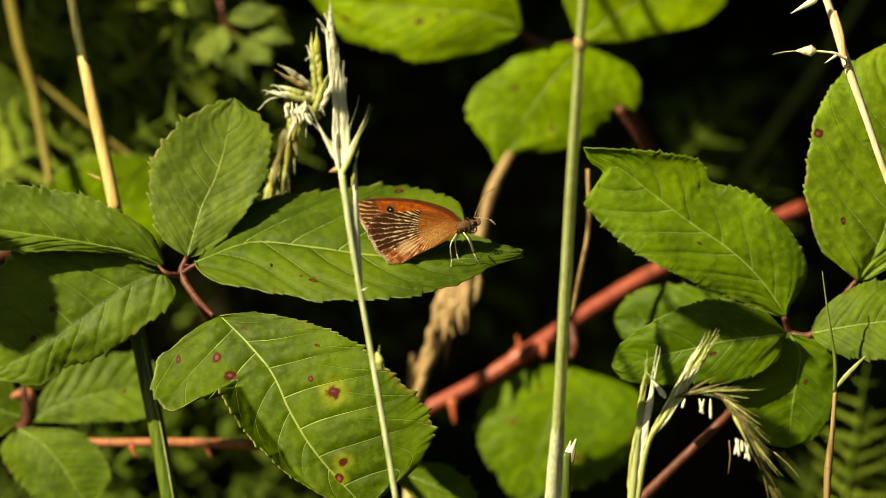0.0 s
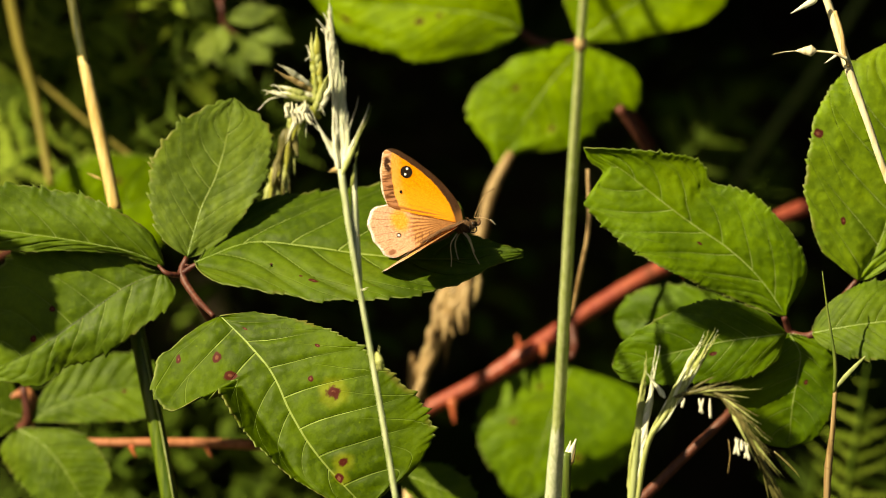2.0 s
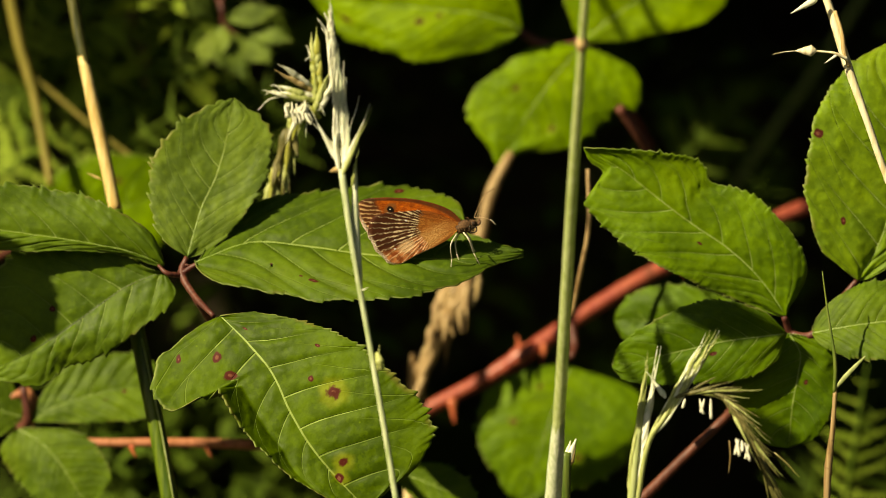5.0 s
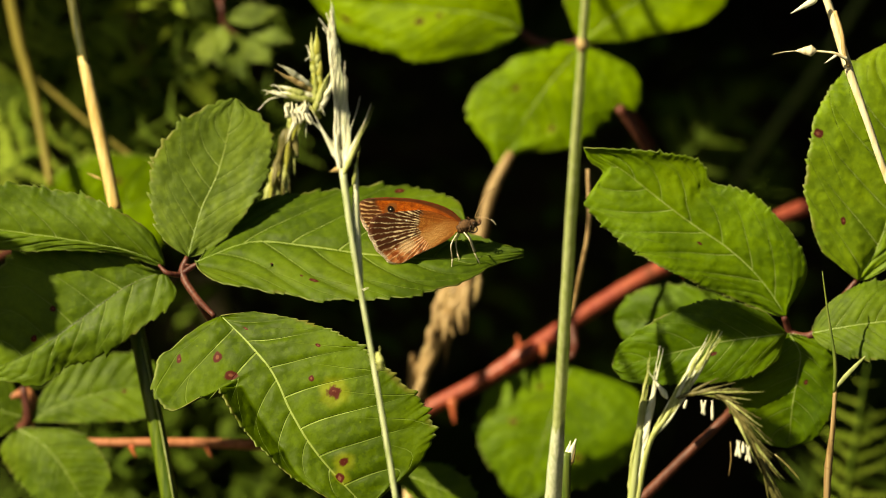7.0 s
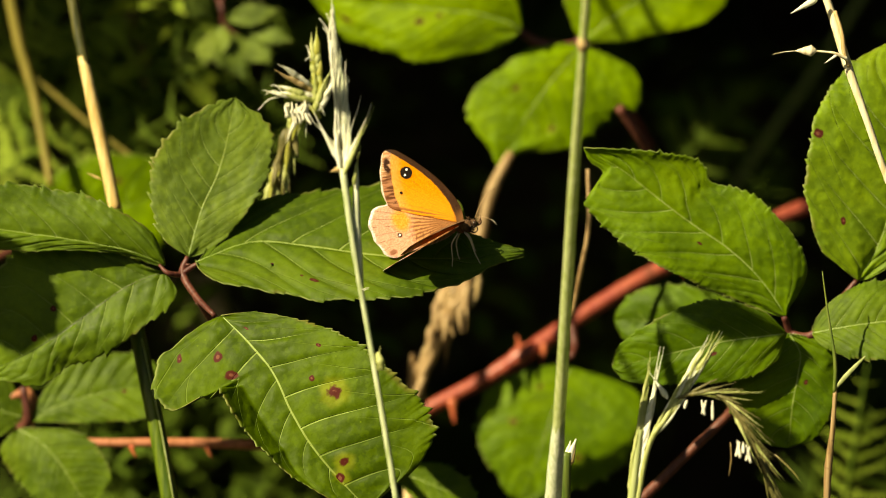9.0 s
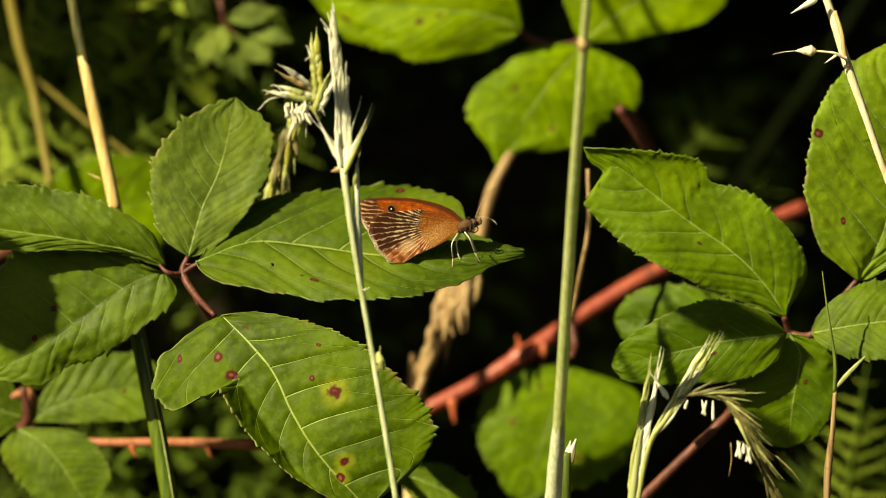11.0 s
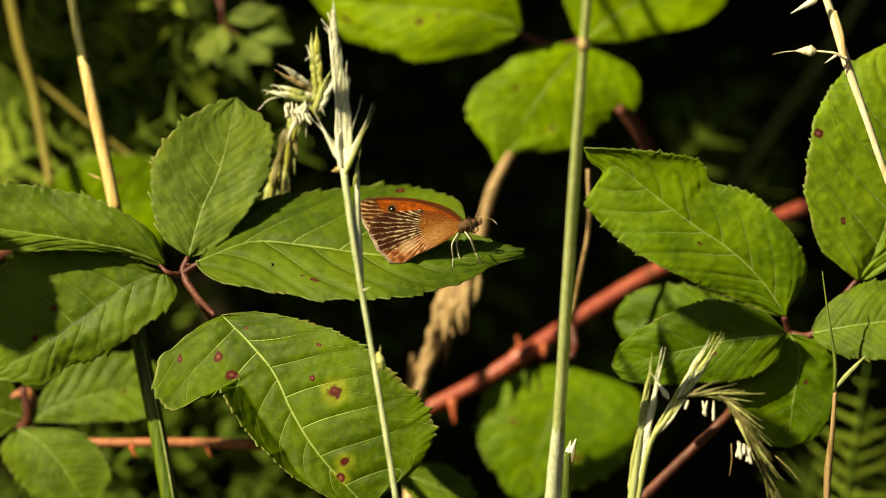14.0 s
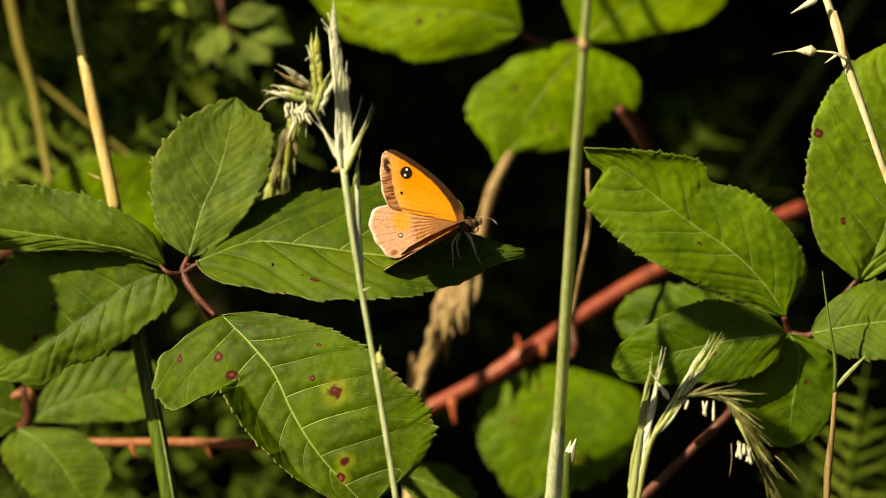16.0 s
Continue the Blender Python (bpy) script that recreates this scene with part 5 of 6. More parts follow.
# ---- the butterfly ----
def wing_grid(outline, sgn, rings=18, around=128, camber=0.004, scallop=0.005):
    """A thin wing as a fan from its root, x forward, z out; upper side towards the other wing. uv: share of the way to the margin, and round."""
    edge = spline([Vector((x, 0, z)) for x, z in outline], 8)
    cum = [0.0]
    for a, b in zip(edge, edge[1:]):
        cum.append(cum[-1] + (b - a).length)
    verts, uvs, faces, slots = [], [], [], []
    for layer in (0, 1):
        for j in range(around + 1):
            s = j / around
            e = Vector([float(np.interp(s * cum[-1], cum, [q[k] for q in edge])) for k in range(3)])
            e *= 1 + scallop * math.sin(s * 2 * math.pi * 13) * math.sin(math.pi * s)
            for i in range(rings + 1):
                r = i / rings
                q = e * r
                y = sgn * (camber * e.length * math.sin(math.pi * r) + 0.00002 * (1 if layer == 0 else -1) + 0.00003 * math.sin(s * 2 * math.pi * 9) * r)
                verts.append(Vector((q.x, y, q.z)))
                uvs.append((r, s))
    w, size = rings + 1, (around + 1) * (rings + 1)
    for layer in (0, 1):
        for j in range(around):
            for i in range(rings):
                a = layer * size + j * w + i
                f = (a, a + 1, a + w + 1, a + w)
                faces.append(f if (layer == 0) == (sgn > 0) else f[::-1])
                slots.append(layer)
    for j in range(around):
        a = j * w + rings
        f = (a, a + w, a + w + size, a + size)
        faces.append(f[::-1] if sgn > 0 else f)
        slots.append(1)
    return verts, faces, uvs, slots


def wing_material(name, kind):
    """Scales of one side of a wing. X runs back from the root and Z out from the body, in ninths of a millimetre."""
    n = Nodes(name)
    r, s = n.uv()
    co = n.add("ShaderNodeTexCoord").outputs["Object"]
    sep = n.add("ShaderNodeSeparateXYZ")
    n.link(co, sep.inputs[0])
    X = n.math("MULTIPLY", sep.outputs[0], -9000.0)
    Z = n.math("MULTIPLY", sep.outputs[2], 9000.0)
    fine = n.noise(4600.0, 3.0, co)
    mid = n.noise(900.0, 3.0, co)
    wob = n.math("MULTIPLY_ADD", mid, 8.0, -4.0)
    grain = n.ramp(fine, 0.38, 0.64)

    def both(*fs):
        out = fs[0]
        for f in fs[1:]:
            out = n.math("MULTIPLY", out, f)
        return out

    def blob(x, z, rx, rz, soft=0.35):
        a = n.math("DIVIDE", n.math("SUBTRACT", X, x), rx)
        b = n.math("DIVIDE", n.math("SUBTRACT", Z, z), rz)
        d = n.math("SQRT", n.math("ADD", n.math("MULTIPLY", a, a), n.math("MULTIPLY", b, b)))
        d = n.math("ADD", d, n.math("MULTIPLY_ADD", mid, 0.5, -0.25))
        return n.ramp(d, 1.0 + soft, 1.0 - soft)

    def rays(x, z, count, wander):
        """Lines that spread from one point: 1 on a line, 0 between two; and the distance from that point."""
        dx, dz = n.math("SUBTRACT", X, x), n.math("SUBTRACT", Z, z)
        turn = n.math("ARCTAN2", dz, dx)
        far = n.math("SQRT", n.math("ADD", n.math("MULTIPLY", dx, dx), n.math("MULTIPLY", dz, dz)))
        mixv = n.add("ShaderNodeCombineXYZ")
        n.link(n.math("MULTIPLY", turn, count * 0.9), mixv.inputs[0])
        n.link(n.math("MULTIPLY", far, 0.06), mixv.inputs[1])
        slow = n.noise(1.0, 2.0, mixv.outputs[0])
        k = n.math("FRACT", n.math("MULTIPLY_ADD", turn, count, n.math("MULTIPLY", slow, wander)))
        tri = n.math("SUBTRACT", 1.0, n.math("MULTIPLY", n.math("ABSOLUTE", n.math("SUBTRACT", k, 0.5)), 2.0))
        return tri, far, slow, turn

    # distance in from the leading edge and from the outer margin of the forewing
    lead = n.math("MULTIPLY", n.math("SUBTRACT", n.math("ADD", X, 6.0), n.math("MULTIPLY", n.math("MULTIPLY", Z, Z), 0.0040)), 0.75)
    dz = n.math("SUBTRACT", Z, 86.0)
    rim = n.math("SUBTRACT", n.math("SUBTRACT", 126.0, n.math("MULTIPLY", n.math("MULTIPLY", dz, dz), 0.0031)), X)
    rimw = n.math("ADD", rim, n.math("MULTIPLY", wob, 0.45))
    leadw = n.math("ADD", lead, n.math("MULTIPLY", wob, 0.35))
    relief = 0.0
    if kind == "fore_upper":
        col = n.mix(grain, (0.80, 0.24, 0.006), (0.90, 0.33, 0.016))
        col = n.mix(n.ramp(n.math("SUBTRACT", Z, n.math("MULTIPLY", X, 0.5)), 60.0, 10.0, 0.0, 0.4), col, (0.92, 0.40, 0.04))
        tri, far, slow, turn = rays(-6.0, 6.0, 11.0, 0.6)
        col = n.mix(both(n.ramp(tri, 0.86, 0.97), n.ramp(mid, 0.38, 0.6, 0.0, 0.55)), col, (0.42, 0.11, 0.01))
        col = n.mix(n.ramp(rimw, 42.0, 22.0, 0.0, 0.45), col, n.mix(grain, (0.78, 0.36, 0.10), (0.92, 0.55, 0.22)))
        # brown, barred band along the outer margin
        bar = n.add("ShaderNodeCombineXYZ")
        n.link(n.math("MULTIPLY", n.math("ADD", Z, n.math("MULTIPLY", X, -0.15)), 0.40), bar.inputs[0])
        n.link(n.math("MULTIPLY", X, 0.04), bar.inputs[1])
        bars = n.ramp(n.noise(1.0, 2.0, bar.outputs[0]), 0.44, 0.58)
        band = both(n.ramp(rimw, 21.5, 19.0), n.ramp(Z, 120.0, 108.0))
        col = n.mix(n.math("MULTIPLY", band, 0.94), col, n.mix(bars, (0.085, 0.026, 0.012), (0.42, 0.19, 0.10)))
        tip = both(n.ramp(rimw, 19.0, 16.0), n.ramp(Z, 106.0, 116.0))
        col = n.mix(n.math("MULTIPLY", tip, 0.85), col, n.mix(bars, (0.34, 0.16, 0.08), (0.66, 0.42, 0.28)))
        dark = both(blob(108.0, 128.0, 6.5, 14.0, 0.25), n.ramp(mid, 0.34, 0.48))
        col = n.mix(dark, col, (0.045, 0.016, 0.008))
        hem = n.ramp(n.math("SUBTRACT", Z, n.math("MULTIPLY", X, 0.40)), 20.0, 6.0)
        col = n.mix(both(hem, n.ramp(tri, 0.35, 0.75), n.ramp(X, 20.0, 60.0, 0.3, 0.85)), col, (0.24, 0.09, 0.03))
        col = n.mix(n.ramp(leadw, 12.5, 10.0, 0.0, 0.97), col, n.mix(grain, (0.012, 0.006, 0.004), (0.034, 0.017, 0.011)))
        col = n.mix(n.ramp(far, 26.0, 6.0, 0.0, 0.8), col, (0.22, 0.10, 0.035))
        col = n.mix(n.ramp(rim, 3.0, 1.0), col, n.mix(grain, (0.50, 0.34, 0.25), (0.86, 0.72, 0.60)))
    elif kind == "fore_under":
        col = n.mix(grain, (0.42, 0.065, 0.007), (0.80, 0.20, 0.022))
        tri, far, slow, turn = rays(20.0, 40.0, 17.0, 1.2)
        col = n.mix(n.ramp(far, 26.0, 8.0, 0.0, 0.6), col, (0.42, 0.10, 0.02))
        col = n.mix(n.ramp(mid, 0.42, 0.66, 0.0, 0.6), col, (0.22, 0.042, 0.008))
        outer = n.ramp(rimw, 44.0, 34.0)
        # streaks towards the tip, with sun on the ridges put into their colour
        cream = both(n.ramp(n.math("ADD", tri, n.math("MULTIPLY_ADD", fine, 0.9, -0.45)), 0.50, 0.80), n.ramp(slow, 0.30, 0.50))
        col = n.mix(outer, col, n.mix(cream, (0.12, 0.040, 0.015), (0.74, 0.44, 0.20)))
        col = n.mix(blob(71.0, 108.0, 13.0, 9.0, 0.2), col, (0.30, 0.10, 0.025))
        edge = n.math("MULTIPLY_ADD", grain, 0.4, 0.6)
        col = n.mix(both(n.ramp(leadw, 9.0, 5.5), edge), col, n.mix(grain, (0.016, 0.008, 0.005), (0.10, 0.045, 0.020)))
        col = n.mix(n.ramp(rim, 4.0, 1.5, 0.0, 0.8), col, n.mix(grain, (0.32, 0.22, 0.15), (0.80, 0.68, 0.52)))
        relief = both(outer, cream)
    elif kind == "hind_upper":
        col = n.mix(grain, (0.58, 0.29, 0.18), (0.82, 0.50, 0.35))
        tri, far, slow, turn = rays(14.0, 10.0, 9.5, 0.3)
        base = n.ramp(n.math("ADD", far, n.math("MULTIPLY", wob, 2.0)), 84.0, 66.0)
        col = n.mix(n.math("MULTIPLY", base, 0.92), col, n.mix(n.ramp(n.math("ADD", tri, n.math("MULTIPLY_ADD", fine, 1.2, -0.6)), 0.25, 0.75), (0.22, 0.085, 0.025), (0.66, 0.34, 0.13)))
        col = n.mix(n.ramp(far, 70.0, 22.0, 0.0, 0.55), col, (0.20, 0.085, 0.028))
        low = both(base, n.ramp(n.math("SUBTRACT", n.math("MULTIPLY", X, 0.16), Z), -12.0, 6.0))
        hairs = n.noise(1.0, 2.0, bar_vec(n, X, Z))
        col = n.mix(both(low, n.ramp(hairs, 0.50, 0.60)), col, (0.16, 0.07, 0.03))
        col = n.mix(n.math("MULTIPLY", blob(97.0, 50.0, 15.0, 20.0, 0.45), 0.9), col, n.mix(grain, (0.82, 0.30, 0.015), (0.90, 0.42, 0.05)))
        col = n.mix(both(n.ramp(tri, 0.90, 0.97), n.ramp(far, 88.0, 100.0), n.ramp(mid, 0.36, 0.5)), col, (0.24, 0.09, 0.05))
        col = n.mix(n.math("MULTIPLY", blob(132.0, 4.0, 7.0, 5.0), 0.8), col, (0.20, 0.07, 0.03))
        col = n.mix(n.ramp(r, 0.955, 0.99), col, n.mix(n.ramp(fine, 0.44, 0.56), (0.50, 0.36, 0.30), (0.96, 0.92, 0.92)))
    else:
        speck = n.ramp(fine, 0.36, 0.66)
        col = n.mix(speck, (0.20, 0.060, 0.012), (0.66, 0.27, 0.060))
        col = n.mix(n.ramp(mid, 0.42, 0.62, 0.0, 0.5), col, (0.36, 0.095, 0.015))
        thread, reach, drift, ang = rays(0.0, 0.0, 16.0, 1.2)
        col = n.mix(both(n.ramp(thread, 0.30, 0.85), n.ramp(drift, 0.35, 0.6, 0.1, 0.65)), col, (0.30, 0.085, 0.014))
        col = n.mix(n.ramp(n.math("SUBTRACT", Z, n.math("MULTIPLY", X, 0.75)), -8.0, 14.0, 0.0, 0.75), col, n.mix(speck, (0.16, 0.036, 0.008), (0.44, 0.11, 0.018)))
        col = n.mix(n.math("MULTIPLY", blob(68.0, 6.0, 40.0, 15.0, 0.7), 0.7), col, n.mix(speck, (0.50, 0.20, 0.05), (0.95, 0.60, 0.24)))
        col = n.mix(n.ramp(Z, -6.0, -11.0, 0.0, 0.6), col, (0.14, 0.045, 0.012))
        tri, far, slow, turn = rays(36.0, 18.0, 10.5, 0.9)
        farw = n.math("ADD", far, n.math("MULTIPLY", wob, 3.0))
        outer = both(n.ramp(farw, 34.0, 41.0), n.ramp(turn, -0.75, -0.45))
        width = n.math("ADD", n.math("MULTIPLY", n.ramp(far, 55.0, 105.0), 0.30), n.math("MULTIPLY_ADD", slow, -0.9, 1.0))
        # cream streaks along the veins; low sun on the ridges put into colour
        cream = both(n.ramp(n.math("ADD", n.math("SUBTRACT", tri, width), n.math("MULTIPLY_ADD", fine, 0.9, -0.45)), -0.16, 0.30), n.ramp(mid, 0.34, 0.54, 0.15, 1.0))
        rust = n.ramp(turn, 0.16, -0.06)
        gap = n.mix(rust, (0.070, 0.020, 0.008), n.mix(n.ramp(mid, 0.40, 0.60), (0.26, 0.060, 0.016), (0.60, 0.22, 0.08)))
        pale = n.mix(rust, (0.90, 0.72, 0.44), (0.90, 0.60, 0.36))
        col = n.mix(outer, col, n.mix(cream, gap, pale))
        col = n.mix(n.math("MULTIPLY", blob(104.0, 14.0, 15.0, 10.0, 0.4), 0.85), col, n.mix(speck, (0.66, 0.38, 0.18), (0.92, 0.68, 0.42)))
        col = n.mix(n.math("MULTIPLY", blob(128.0, 36.0, 7.0, 9.0), 0.7), col, (0.07, 0.022, 0.010))
        col = n.mix(n.math("MULTIPLY", blob(92.0, 40.0, 6.0, 8.0), 0.6), col, (0.10, 0.03, 0.012))
        col = n.mix(both(n.ramp(r, 0.955, 0.985), n.ramp(s, 0.46, 0.52), n.ramp(s, 0.74, 0.70)), col, n.mix(grain, (0.30, 0.18, 0.11), (0.88, 0.76, 0.60)))
        relief = both(outer, cream)
    h = n.math("ADD", n.math("MULTIPLY", fine, 0.6), n.math("MULTIPLY", relief, 1.2))
    nor = n.bump(h, 0.8 if "under" in kind else 0.35, 0.00012)
    under = "under" in kind
    return n.surface(col, 0.7, 0.12, 0.22 if under else 0.14, n.mix(0.35, col, (0.60, 0.16, 0.01)) if kind == "fore_under" else col, nor)


def bar_vec(n, X, Z):
    """Short hairs that run back from the body."""
    v = n.add("ShaderNodeCombineXYZ")
    n.link(n.math("MULTIPLY", n.math("ADD", X, n.math("MULTIPLY", Z, 0.5)), 0.30), v.inputs[0])
    n.link(n.math("MULTIPLY", Z, 0.06), v.inputs[1])
    return v.outputs[0]


wing_mats = {k: wing_material("wing_" + k, k) for k in ("fore_upper", "fore_under", "hind_upper", "hind_under")}
fur_brown = streaky("fur_brown", (0.035, 0.016, 0.007), (0.17, 0.085, 0.035), 900.0, 0.85)
dark_eye = streaky("dark_eye", (0.02, 0.014, 0.01), (0.05, 0.03, 0.02), 900.0, 0.2)
leg_pale = streaky("leg_pale", (0.55, 0.48, 0.34), (0.72, 0.66, 0.52), 900.0, 0.6)
black_scale = streaky("black_scale", (0.010, 0.007, 0.005), (0.022, 0.014, 0.010), 900.0, 0.9, gloss=0.05)
white_scale = streaky("white_scale", (0.78, 0.80, 0.82), (0.86, 0.86, 0.86), 900.0, 0.6)
antenna_brown = streaky("antenna_brown", (0.22, 0.12, 0.05), (0.42, 0.28, 0.14), 900.0, 0.5)

MM = 0.001 / 9.0
FORE = [(x * MM, z * MM) for x, z in ((4, 8), (3, 30), (-7, 56), (-25, 86), (-47, 113), (-70, 137), (-90, 153), (-102, 156), (-113, 148), (-120, 130), (-125, 108), (-127, 86), (-125, 69), (-117, 53), (-92, 40), (-56, 24), (-10, 6))]
HIND = [(x * MM, z * MM) for x, z in ((-4, 4), (-28, 38), (-51, 58), (-75, 70), (-101, 83), (-120, 89), (-135, 87), (-147, 77), (-153, 60), (-154, 40), (-150, 18), (-144, 2), (-132, -7), (-109, -7), (-85, -9), (-60, -12), (-34, -12), (-8, -6))]
SEAT = Matrix.Translation((0.0036, -0.0060, 0.6050)) @ Matrix(((0.866, -0.2723, -0.4193), (0.0, 0.8387, -0.5446), (0.5, 0.4716, 0.7263))).to_4x4()


def dot(name, parent, x, z, r, sgn, material, upper, lift=0.00012, label=""):
    """A round scale spot lying on a wing, on its upper or under side."""
    out = sgn if upper else -sgn
    d = math.hypot(x, z)
    verts = [Vector((x, 0, z))] + [Vector((x + r * math.cos(k * math.pi / 8), 0, z + r * 1.05 * math.sin(k * math.pi / 8))) for k in range(16)]
    verts = [v + Vector((0, out * lift + sgn * 0.004 * d, 0)) for v in verts]
    n = len(verts)
    verts += [v - Vector((0, out * 0.00004, 0)) for v in verts]
    faces = [(0, k, k % 16 + 1) for k in range(1, 17)] + [(k, k + n, k % 16 + 1 + n, k % 16 + 1) for k in range(1, 17)]
    return part(name, verts, faces, material, parent, label, local=True, smooth=False)


def ellipsoid(name, centre, radii, material, parent, tilt=0.0, label="", fuzz=0.0, seg=16):
    bm = bmesh.new()
    bmesh.ops.create_uvsphere(bm, u_segments=seg, v_segments=seg // 2 + 2, radius=1)
    rnd = random.Random(5)
    m = Matrix.Translation(centre) @ Euler((0, tilt, 0)).to_matrix().to_4x4() @ Matrix.Diagonal((*radii, 1))
    verts = [m @ (v.co * (1 + fuzz * (rnd.random() - 0.5))) for v in bm.verts]
    faces = [tuple(v.index for v in f.verts) for f in bm.faces]
    bm.free()
    return part(name, verts, faces, material, parent, label, local=True)


def build_butterfly():
    b = thing("butterfly", (0, 0, 0), "orange and brown butterfly with eyespots, opening its wings on a leaflet", "butterfly")
    b.matrix_basis = SEAT
    P = lambda x, y, z: Vector((x * MM, y * MM, z * MM))
    inv = SEAT.inverted()
    W = lambda *p: inv @ Vector(p)
    ellipsoid("thorax", P(0, 0, -8), (17 * MM, 10 * MM, 12 * MM), fur_brown, b, 0.3, "furry brown thorax", 0.22, 24)
    tube("abdomen", [P(-8, 3, -3), P(-30, 6, 2), P(-56, 6, 3), P(-80, 6, 3)], [6 * MM, 4 * MM, 3.5 * MM, 1.5 * MM], fur_brown, b, "slim brown abdomen", sides=12, rough=0.12, local=True)
    h = ellipsoid("head", P(16, 0, -13), (8 * MM, 8 * MM, 8 * MM), fur_brown, b, 0.0, "small brown head", 0.25, 16)
    for sg in (1, -1):
        ellipsoid("eye", P(18, sg * 5.0, -11), (5 * MM, 4 * MM, 5.5 * MM), dark_eye, h, 0.0, "dark round eye")
        tube("palp", [P(20, sg * 3, -17), P(27, sg * 3, -17), P(32, sg * 3, -12)], [2.2 * MM, 2.5 * MM, 0.8 * MM], fur_brown, h, sides=6, local=True)
    rnd = random.Random(77)
    for k in range(60):
        a, q = rnd.uniform(0, 6.28), rnd.uniform(-1, 1)
        base = P(2 + 17 * q, 10 * math.cos(a) * math.sqrt(1 - q * q), -8 + 11 * math.sin(a) * math.sqrt(1 - q * q))
        way = Vector((rnd.uniform(-0.9, 0.3), math.cos(a), math.sin(a))).normalized()
        tube("hair", [base, base + way * (6 * MM)], [0.5 * MM, 0.15 * MM], fur_brown, b, sides=4, steps=1, local=True)
    cy = Vector((0.0060, -0.0065, 0.6039))
    curl_pts = [W(*(cy + Vector(((8.5 - 0.42 * k) * MM * math.cos(2.2 + 0.55 * k), 0, (8.5 - 0.42 * k) * MM * math.sin(2.2 + 0.55 * k))))) for k in range(17)]
    tube("proboscis", curl_pts, [1.3 * MM, 0.9 * MM], dark_eye, h, "coiled tongue", sides=5, steps=2, local=True)
    a1 = tube("antenna", [W(*(0.0061, -0.0050, 0.6062)), W(*(0.0071, -0.0040, 0.6087)), W(*(0.0084, -0.0030, 0.6108)), W(*(0.0104, -0.0020, 0.6120))], [0.5 * MM, 0.55 * MM, 0.7 * MM], antenna_brown, b, "thin antenna with a clubbed tip", sides=5, local=True)
    tube("club", [W(*(0.0091, -0.0026, 0.6113)), W(*(0.0098, -0.0023, 0.6118)), W(*(0.0105, -0.0020, 0.6120))], [0.7 * MM, 1.3 * MM, 0.9 * MM], antenna_brown, a1, sides=6, local=True)
    a2 = tube("antenna", [W(*(0.0061, -0.0070, 0.6061)), W(*(0.0075, -0.0080, 0.6062)), W(*(0.0089, -0.0090, 0.6058)), W(*(0.0101, -0.0100, 0.6048))], [0.5 * MM, 0.55 * MM, 0.7 * MM], antenna_brown, b, "thin antenna with a clubbed tip", sides=5, local=True)
    tube("club", [W(*(0.0092, -0.0090, 0.6057)), W(*(0.0097, -0.0095, 0.6054)), W(*(0.0102, -0.0100, 0.6047))], [0.7 * MM, 1.4 * MM, 0.9 * MM], leg_pale, a2, sides=6, local=True)
    for pts in (((0.0027, -0.0070, 0.6030), (0.0015, -0.0090, 0.6008), (0.0017, -0.0070, 0.5981), (0.0015, -0.0060, 0.5955)), ((0.0040, -0.0070, 0.6032), (0.0051, -0.0080, 0.6017), (0.0060, -0.0060, 0.5992), (0.0073, -0.0046, 0.5967)),
                ((0.0031, -0.0050, 0.6030), (0.0024, -0.0040, 0.6012), (0.0027, -0.0040, 0.5990), (0.0033, -0.0038, 0.5972)), ((0.0044, -0.0050, 0.6032), (0.0053, -0.0040, 0.6019), (0.0058, -0.0030, 0.6003), (0.0067, -0.0020, 0.5988))):
        q = [inv @ Vector(p) for p in pts]
        leg = tube("leg", q[:3], [1.3 * MM, 1.3 * MM, 1.0 * MM], leg_pale, b, "thin pale leg", sides=6, local=True)
        tube("foot", q[2:], [1.0 * MM, 0.7 * MM], leg_pale, leg, sides=5, steps=3, local=True)
    wings = {}
    for sg, side in ((1, "right"), (-1, "left")):
        v, f, uv, sl = wing_grid(FORE, sg)
        fw = part("forewing", v, f, [wing_mats["fore_upper"], wing_mats["fore_under"]], b, "orange forewing with a black eyespot", uv, local=True, slots=sl)
        for up in (True, False):
            cz = 109 if up else 108
            cx = -78 if up else -71
            e = dot("eyespot", fw, cx * MM, cz * MM, (10.6 if up else 5.6) * MM, sg, black_scale, up, label="black eyespot")
            for (dx, dz) in ((2, 5), (-3, -4)) if up else ((0, 0),):
                dot("pupil", e, (cx + dx) * MM, (cz + dz) * MM, (2.1 if up else 1.2) * MM, sg, white_scale, up, 0.00016, "white pupil")
        dot("dark_spot", fw, -94 * MM, 76 * MM, 2.6 * MM, sg, black_scale, True)
        v, f, uv, sl = wing_grid(HIND, sg, scallop=0.007)
        hw = part("hindwing", v, f, [wing_mats["hind_upper"], wing_mats["hind_under"]], b, "brown hindwing, pale streaks along the veins with ridge light put into their colour", uv, local=True, slots=sl)
        e = dot("eyespot", hw, -109 * MM, 27 * MM, 4.2 * MM, sg, fur_brown, True)
        dot("pupil", e, -109 * MM, 27 * MM, 2.0 * MM, sg, white_scale, True, 0.00016)
        for (x, z) in ((-82, 55), (-116, 35), (-124, 21)):
            dot("pale_spot", hw, x * MM, z * MM, 1.3 * MM, sg, white_scale, False)
        wings[side] = (fw, hw)
    return b, wings


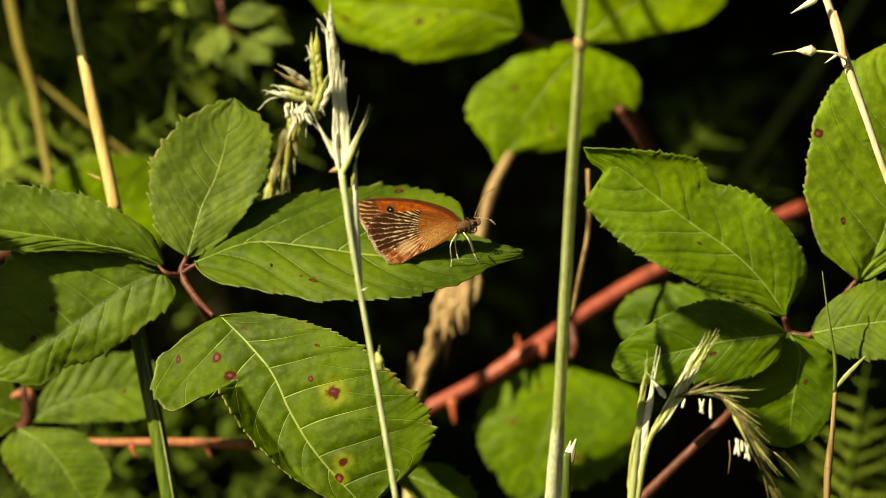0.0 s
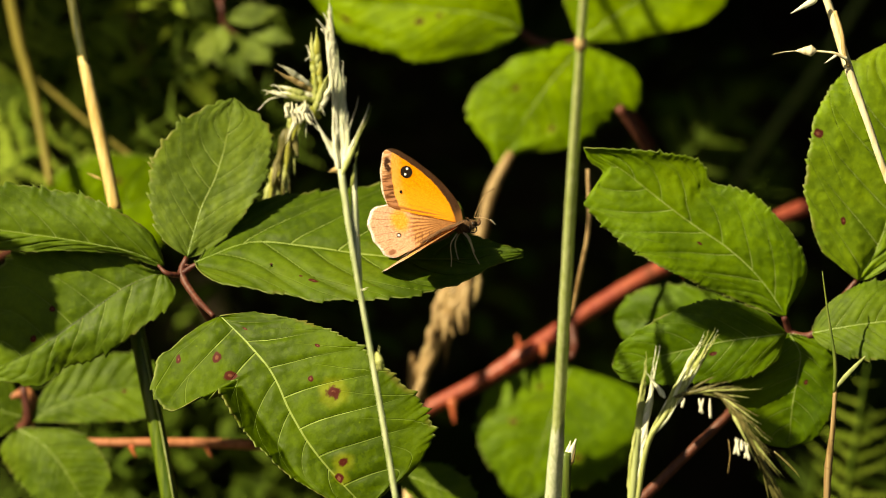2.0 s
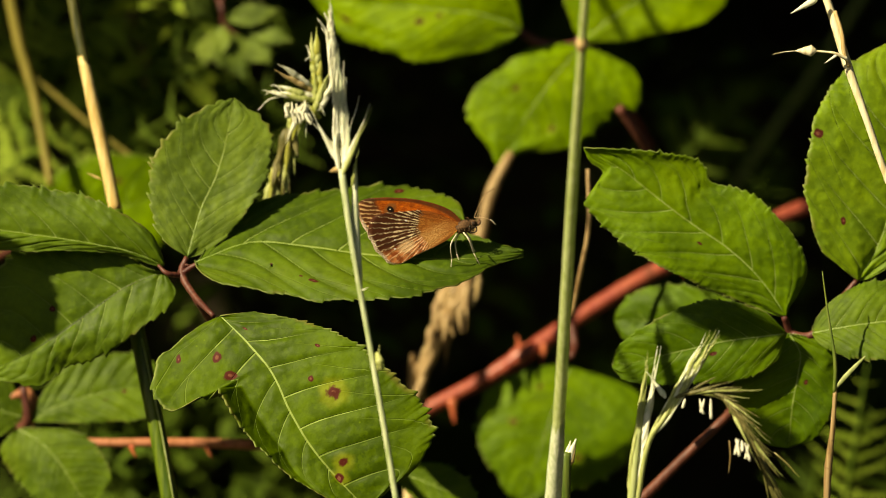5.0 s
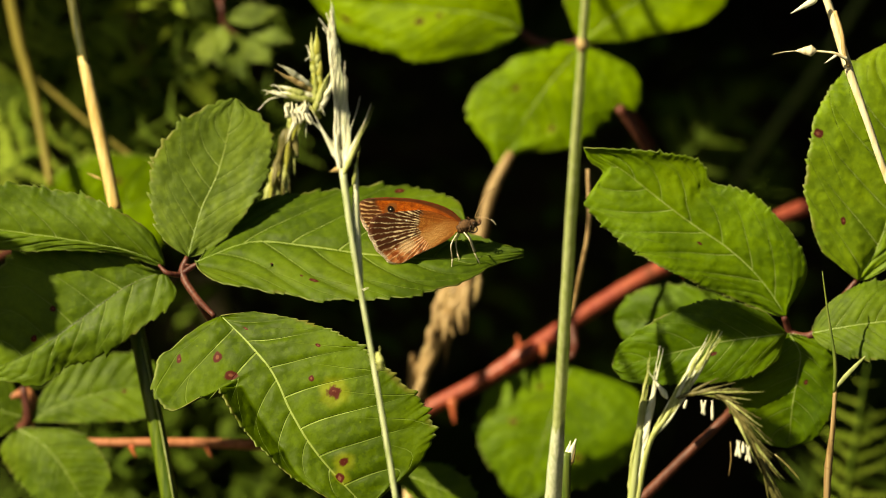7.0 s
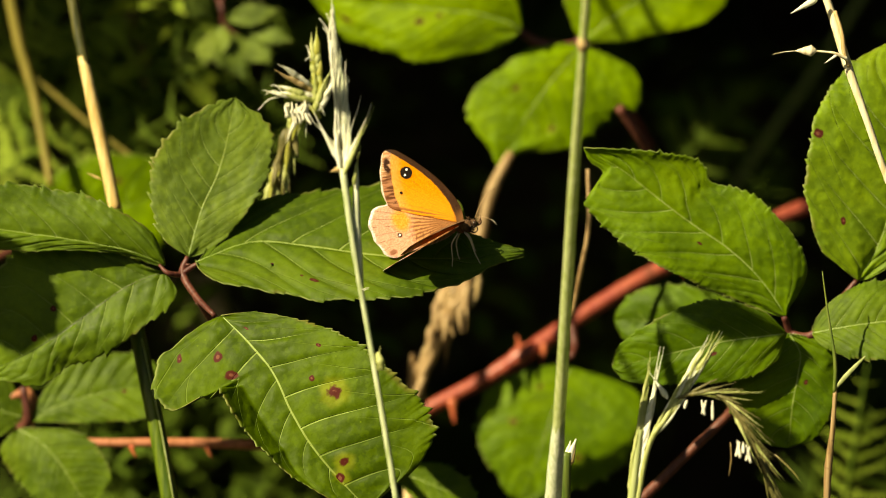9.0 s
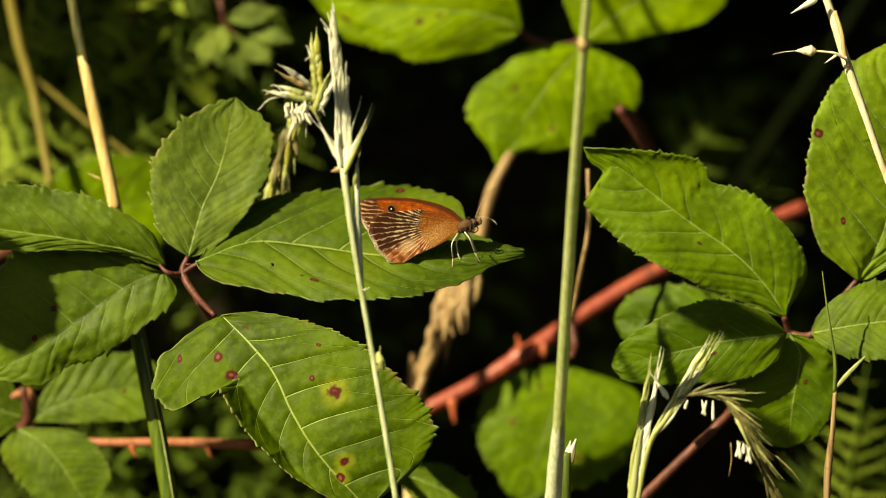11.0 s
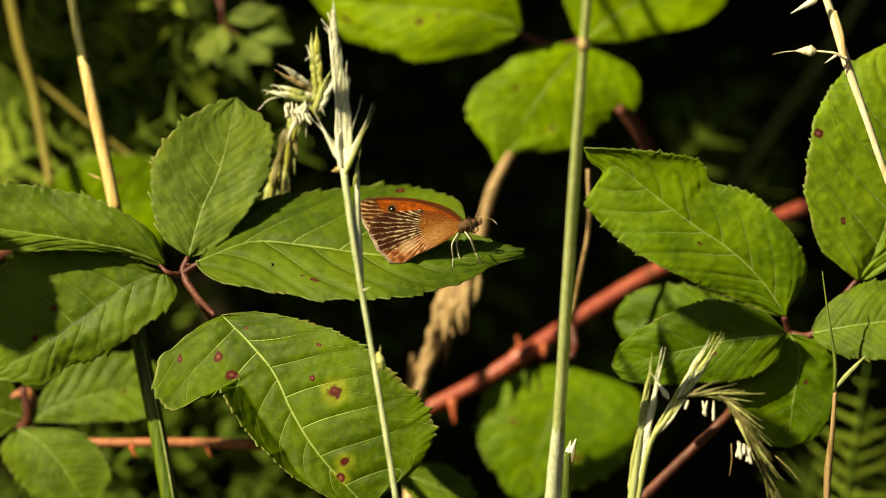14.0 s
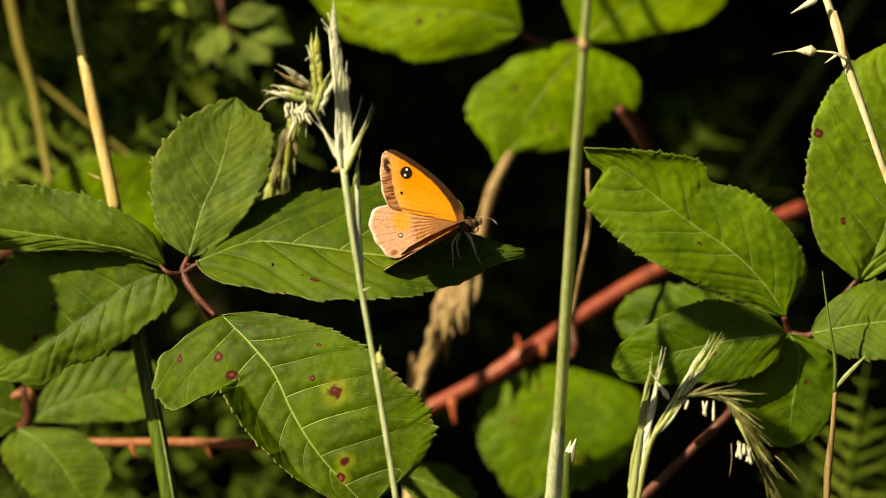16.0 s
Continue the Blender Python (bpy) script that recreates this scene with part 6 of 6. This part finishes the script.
# ---- a passing bee ----
def build_bee():
    f = thing("bee", (0.30, -0.05, 0.60), "orange-yellow and dark bee in flight past the leaf", "insect")
    yellow = streaky("bee_yellow", (0.75, 0.36, 0.01), (0.85, 0.50, 0.03), 500.0, 0.7)
    ellipsoid("thorax", (0, 0, 0.0006), (0.0030, 0.0024, 0.0018), yellow, f, label="furry orange-yellow thorax", fuzz=0.1)
    ellipsoid("head", (-0.0036, 0, -0.0004), (0.0012, 0.0016, 0.0014), dark_eye, f)
    ab = ellipsoid("abdomen", (0.0050, 0, -0.0008), (0.0040, 0.0024, 0.0020), dark_eye, f, tilt=0.35, label="dark abdomen with a yellow band", fuzz=0.08)
    ellipsoid("band", (0.0030, 0, 0.0000), (0.0009, 0.0024, 0.0019), yellow, ab, fuzz=0.1)
    for sg in (1, -1):
        vs = [Vector((0, sg * 0.001, 0.001)), Vector((0.003, sg * 0.003, 0.0006)), Vector((0.006, sg * 0.007, -0.002)), Vector((0.004, sg * 0.008, -0.003)), Vector((0.0005, sg * 0.004, 0.0004))]
        part("wing", vs + [v + Vector((0, 0, 0.00005)) for v in vs], [(0, 1, 2, 3, 4), (9, 8, 7, 6, 5)] + [(k, (k + 1) % 5, (k + 1) % 5 + 5, k + 5) for k in range(5)], antenna_brown, f, local=True)
        for k in range(3):
            tube("leg", [(-0.001 + 0.0012 * k, sg * 0.0012, -0.001), (-0.001 + 0.0016 * k, sg * 0.0020, -0.0026), (0.0006 + 0.0018 * k, sg * 0.0018, -0.0042)], [0.0003, 0.00025, 0.0001], dark_eye, f, sides=5, steps=3, local=True)
    return f


perch = build_perch_spray()
build_low_spray()
build_high_leaves()
build_right_spray()
build_round_leaves()
build_shade_leaves()
build_canes()
build_thick_stem()
front_grass = build_front_grass()
build_flowering_grass()
tall_stem = build_tall_stem()
build_stub()
build_straw_stem()
low_ears = build_low_ears()
build_thin_stem()
build_dry_grass()
build_background()
butterfly, wings = build_butterfly()
bee = build_bee()


def motions():
    # the spray sinks and drifts by a fraction of a millimetre, and the butterfly rides on it
    drift = [(0, 0.0), (4, 0.0), (7, 0.00012), (11.5, 0.00025), (16, 0.0003)]
    home = Matrix.Translation(perch.location)
    walk(perch, [(t, Matrix.Translation((d, 0, d * 0.4)) @ home) for t, d in drift])
    walk(butterfly, [(t, Matrix.Translation((d, 0, d * 0.4)) @ SEAT) for t, d in drift])
    # the grasses lean a little in the air
    for ob, rows in ((front_grass, [(0, 0.0), (1, -0.06), (3.5, -0.06), (6.5, 0.15), (9, 0.24), (12, 0.36), (16, 0.38)]),
                     (tall_stem, [(0, 0.0), (1.5, 0.05), (4, 0.18), (7, 0.3), (9, 0.37), (12, 0.44), (14, 0.47), (16, 0.5)]),
                     (low_ears, [(0, 0.0), (1, -0.3), (3.5, -0.3), (6.5, 0.8), (9, 1.1), (12, 1.5), (16, 1.7)])):
        home = Matrix.Translation(ob.location)
        walk(ob, [(t, home @ pose(0, 0, 0, 0, a, 0)) for t, a in rows])
    # wings: seconds, near wing, far wing, swing of the near and far forewing, swing of the near and far hindwing
    shut, spread = (-22, -26, -15, -17, -0.2, -1), (60, -40, 4, 18.9, -14, 5.8)
    early, half = (10, -26, -14, -6, 0, 1), (33, -32, -8, 5, -1, 3)
    wide, last = (57, -39, 4, 17.5, -14, 5.4), (57, -38.5, 3, 17.2, -14, 5)
    beats = [(0, *shut), (0.7, *shut), (0.8, *early), (0.9, *spread), (1.5, *spread), (4.4, *spread), (4.5, *half), (4.6, *shut),
             (6.3, *shut), (8.4, *shut), (8.5, *half), (8.6, *wide), (9.4, *wide), (9.5, *half), (9.6, *shut),
             (11.3, *shut), (14.4, *shut), (14.5, *early), (14.6, *last), (16, *last)]
    for side, sg, k in (("right", 1, 1), ("left", -1, 2)):
        fw, hw = wings[side]
        walk(fw, [(row[0], pose(0, 0, 0, row[k] - (4 if row[k] > 40 else 0)) @ pose(0, -sg * 0.00012, 0, 0, row[k + 2], 0)) for row in beats])
        walk(hw, [(row[0], pose(0, 0, 0, row[k]) @ pose(0, -sg * 0.00030, 0, 0, row[k + 4], 0)) for row in beats])
    # the bee darts past in front of the leaf
    far, near = (0.1721, -0.0500, 0.6012), (-0.1687, -0.0500, 0.5969)
    walk(bee, [(0, pose(*far)), (12.2, pose(*far)), (12.4, pose(*(0.0997, -0.0500, 0.6001))), (12.5, pose(*(0.0118, -0.0500, 0.5971))), (12.6, pose(*(-0.0931, -0.0500, 0.5958))), (12.8, pose(*near)), (16, pose(*near))])


motions()
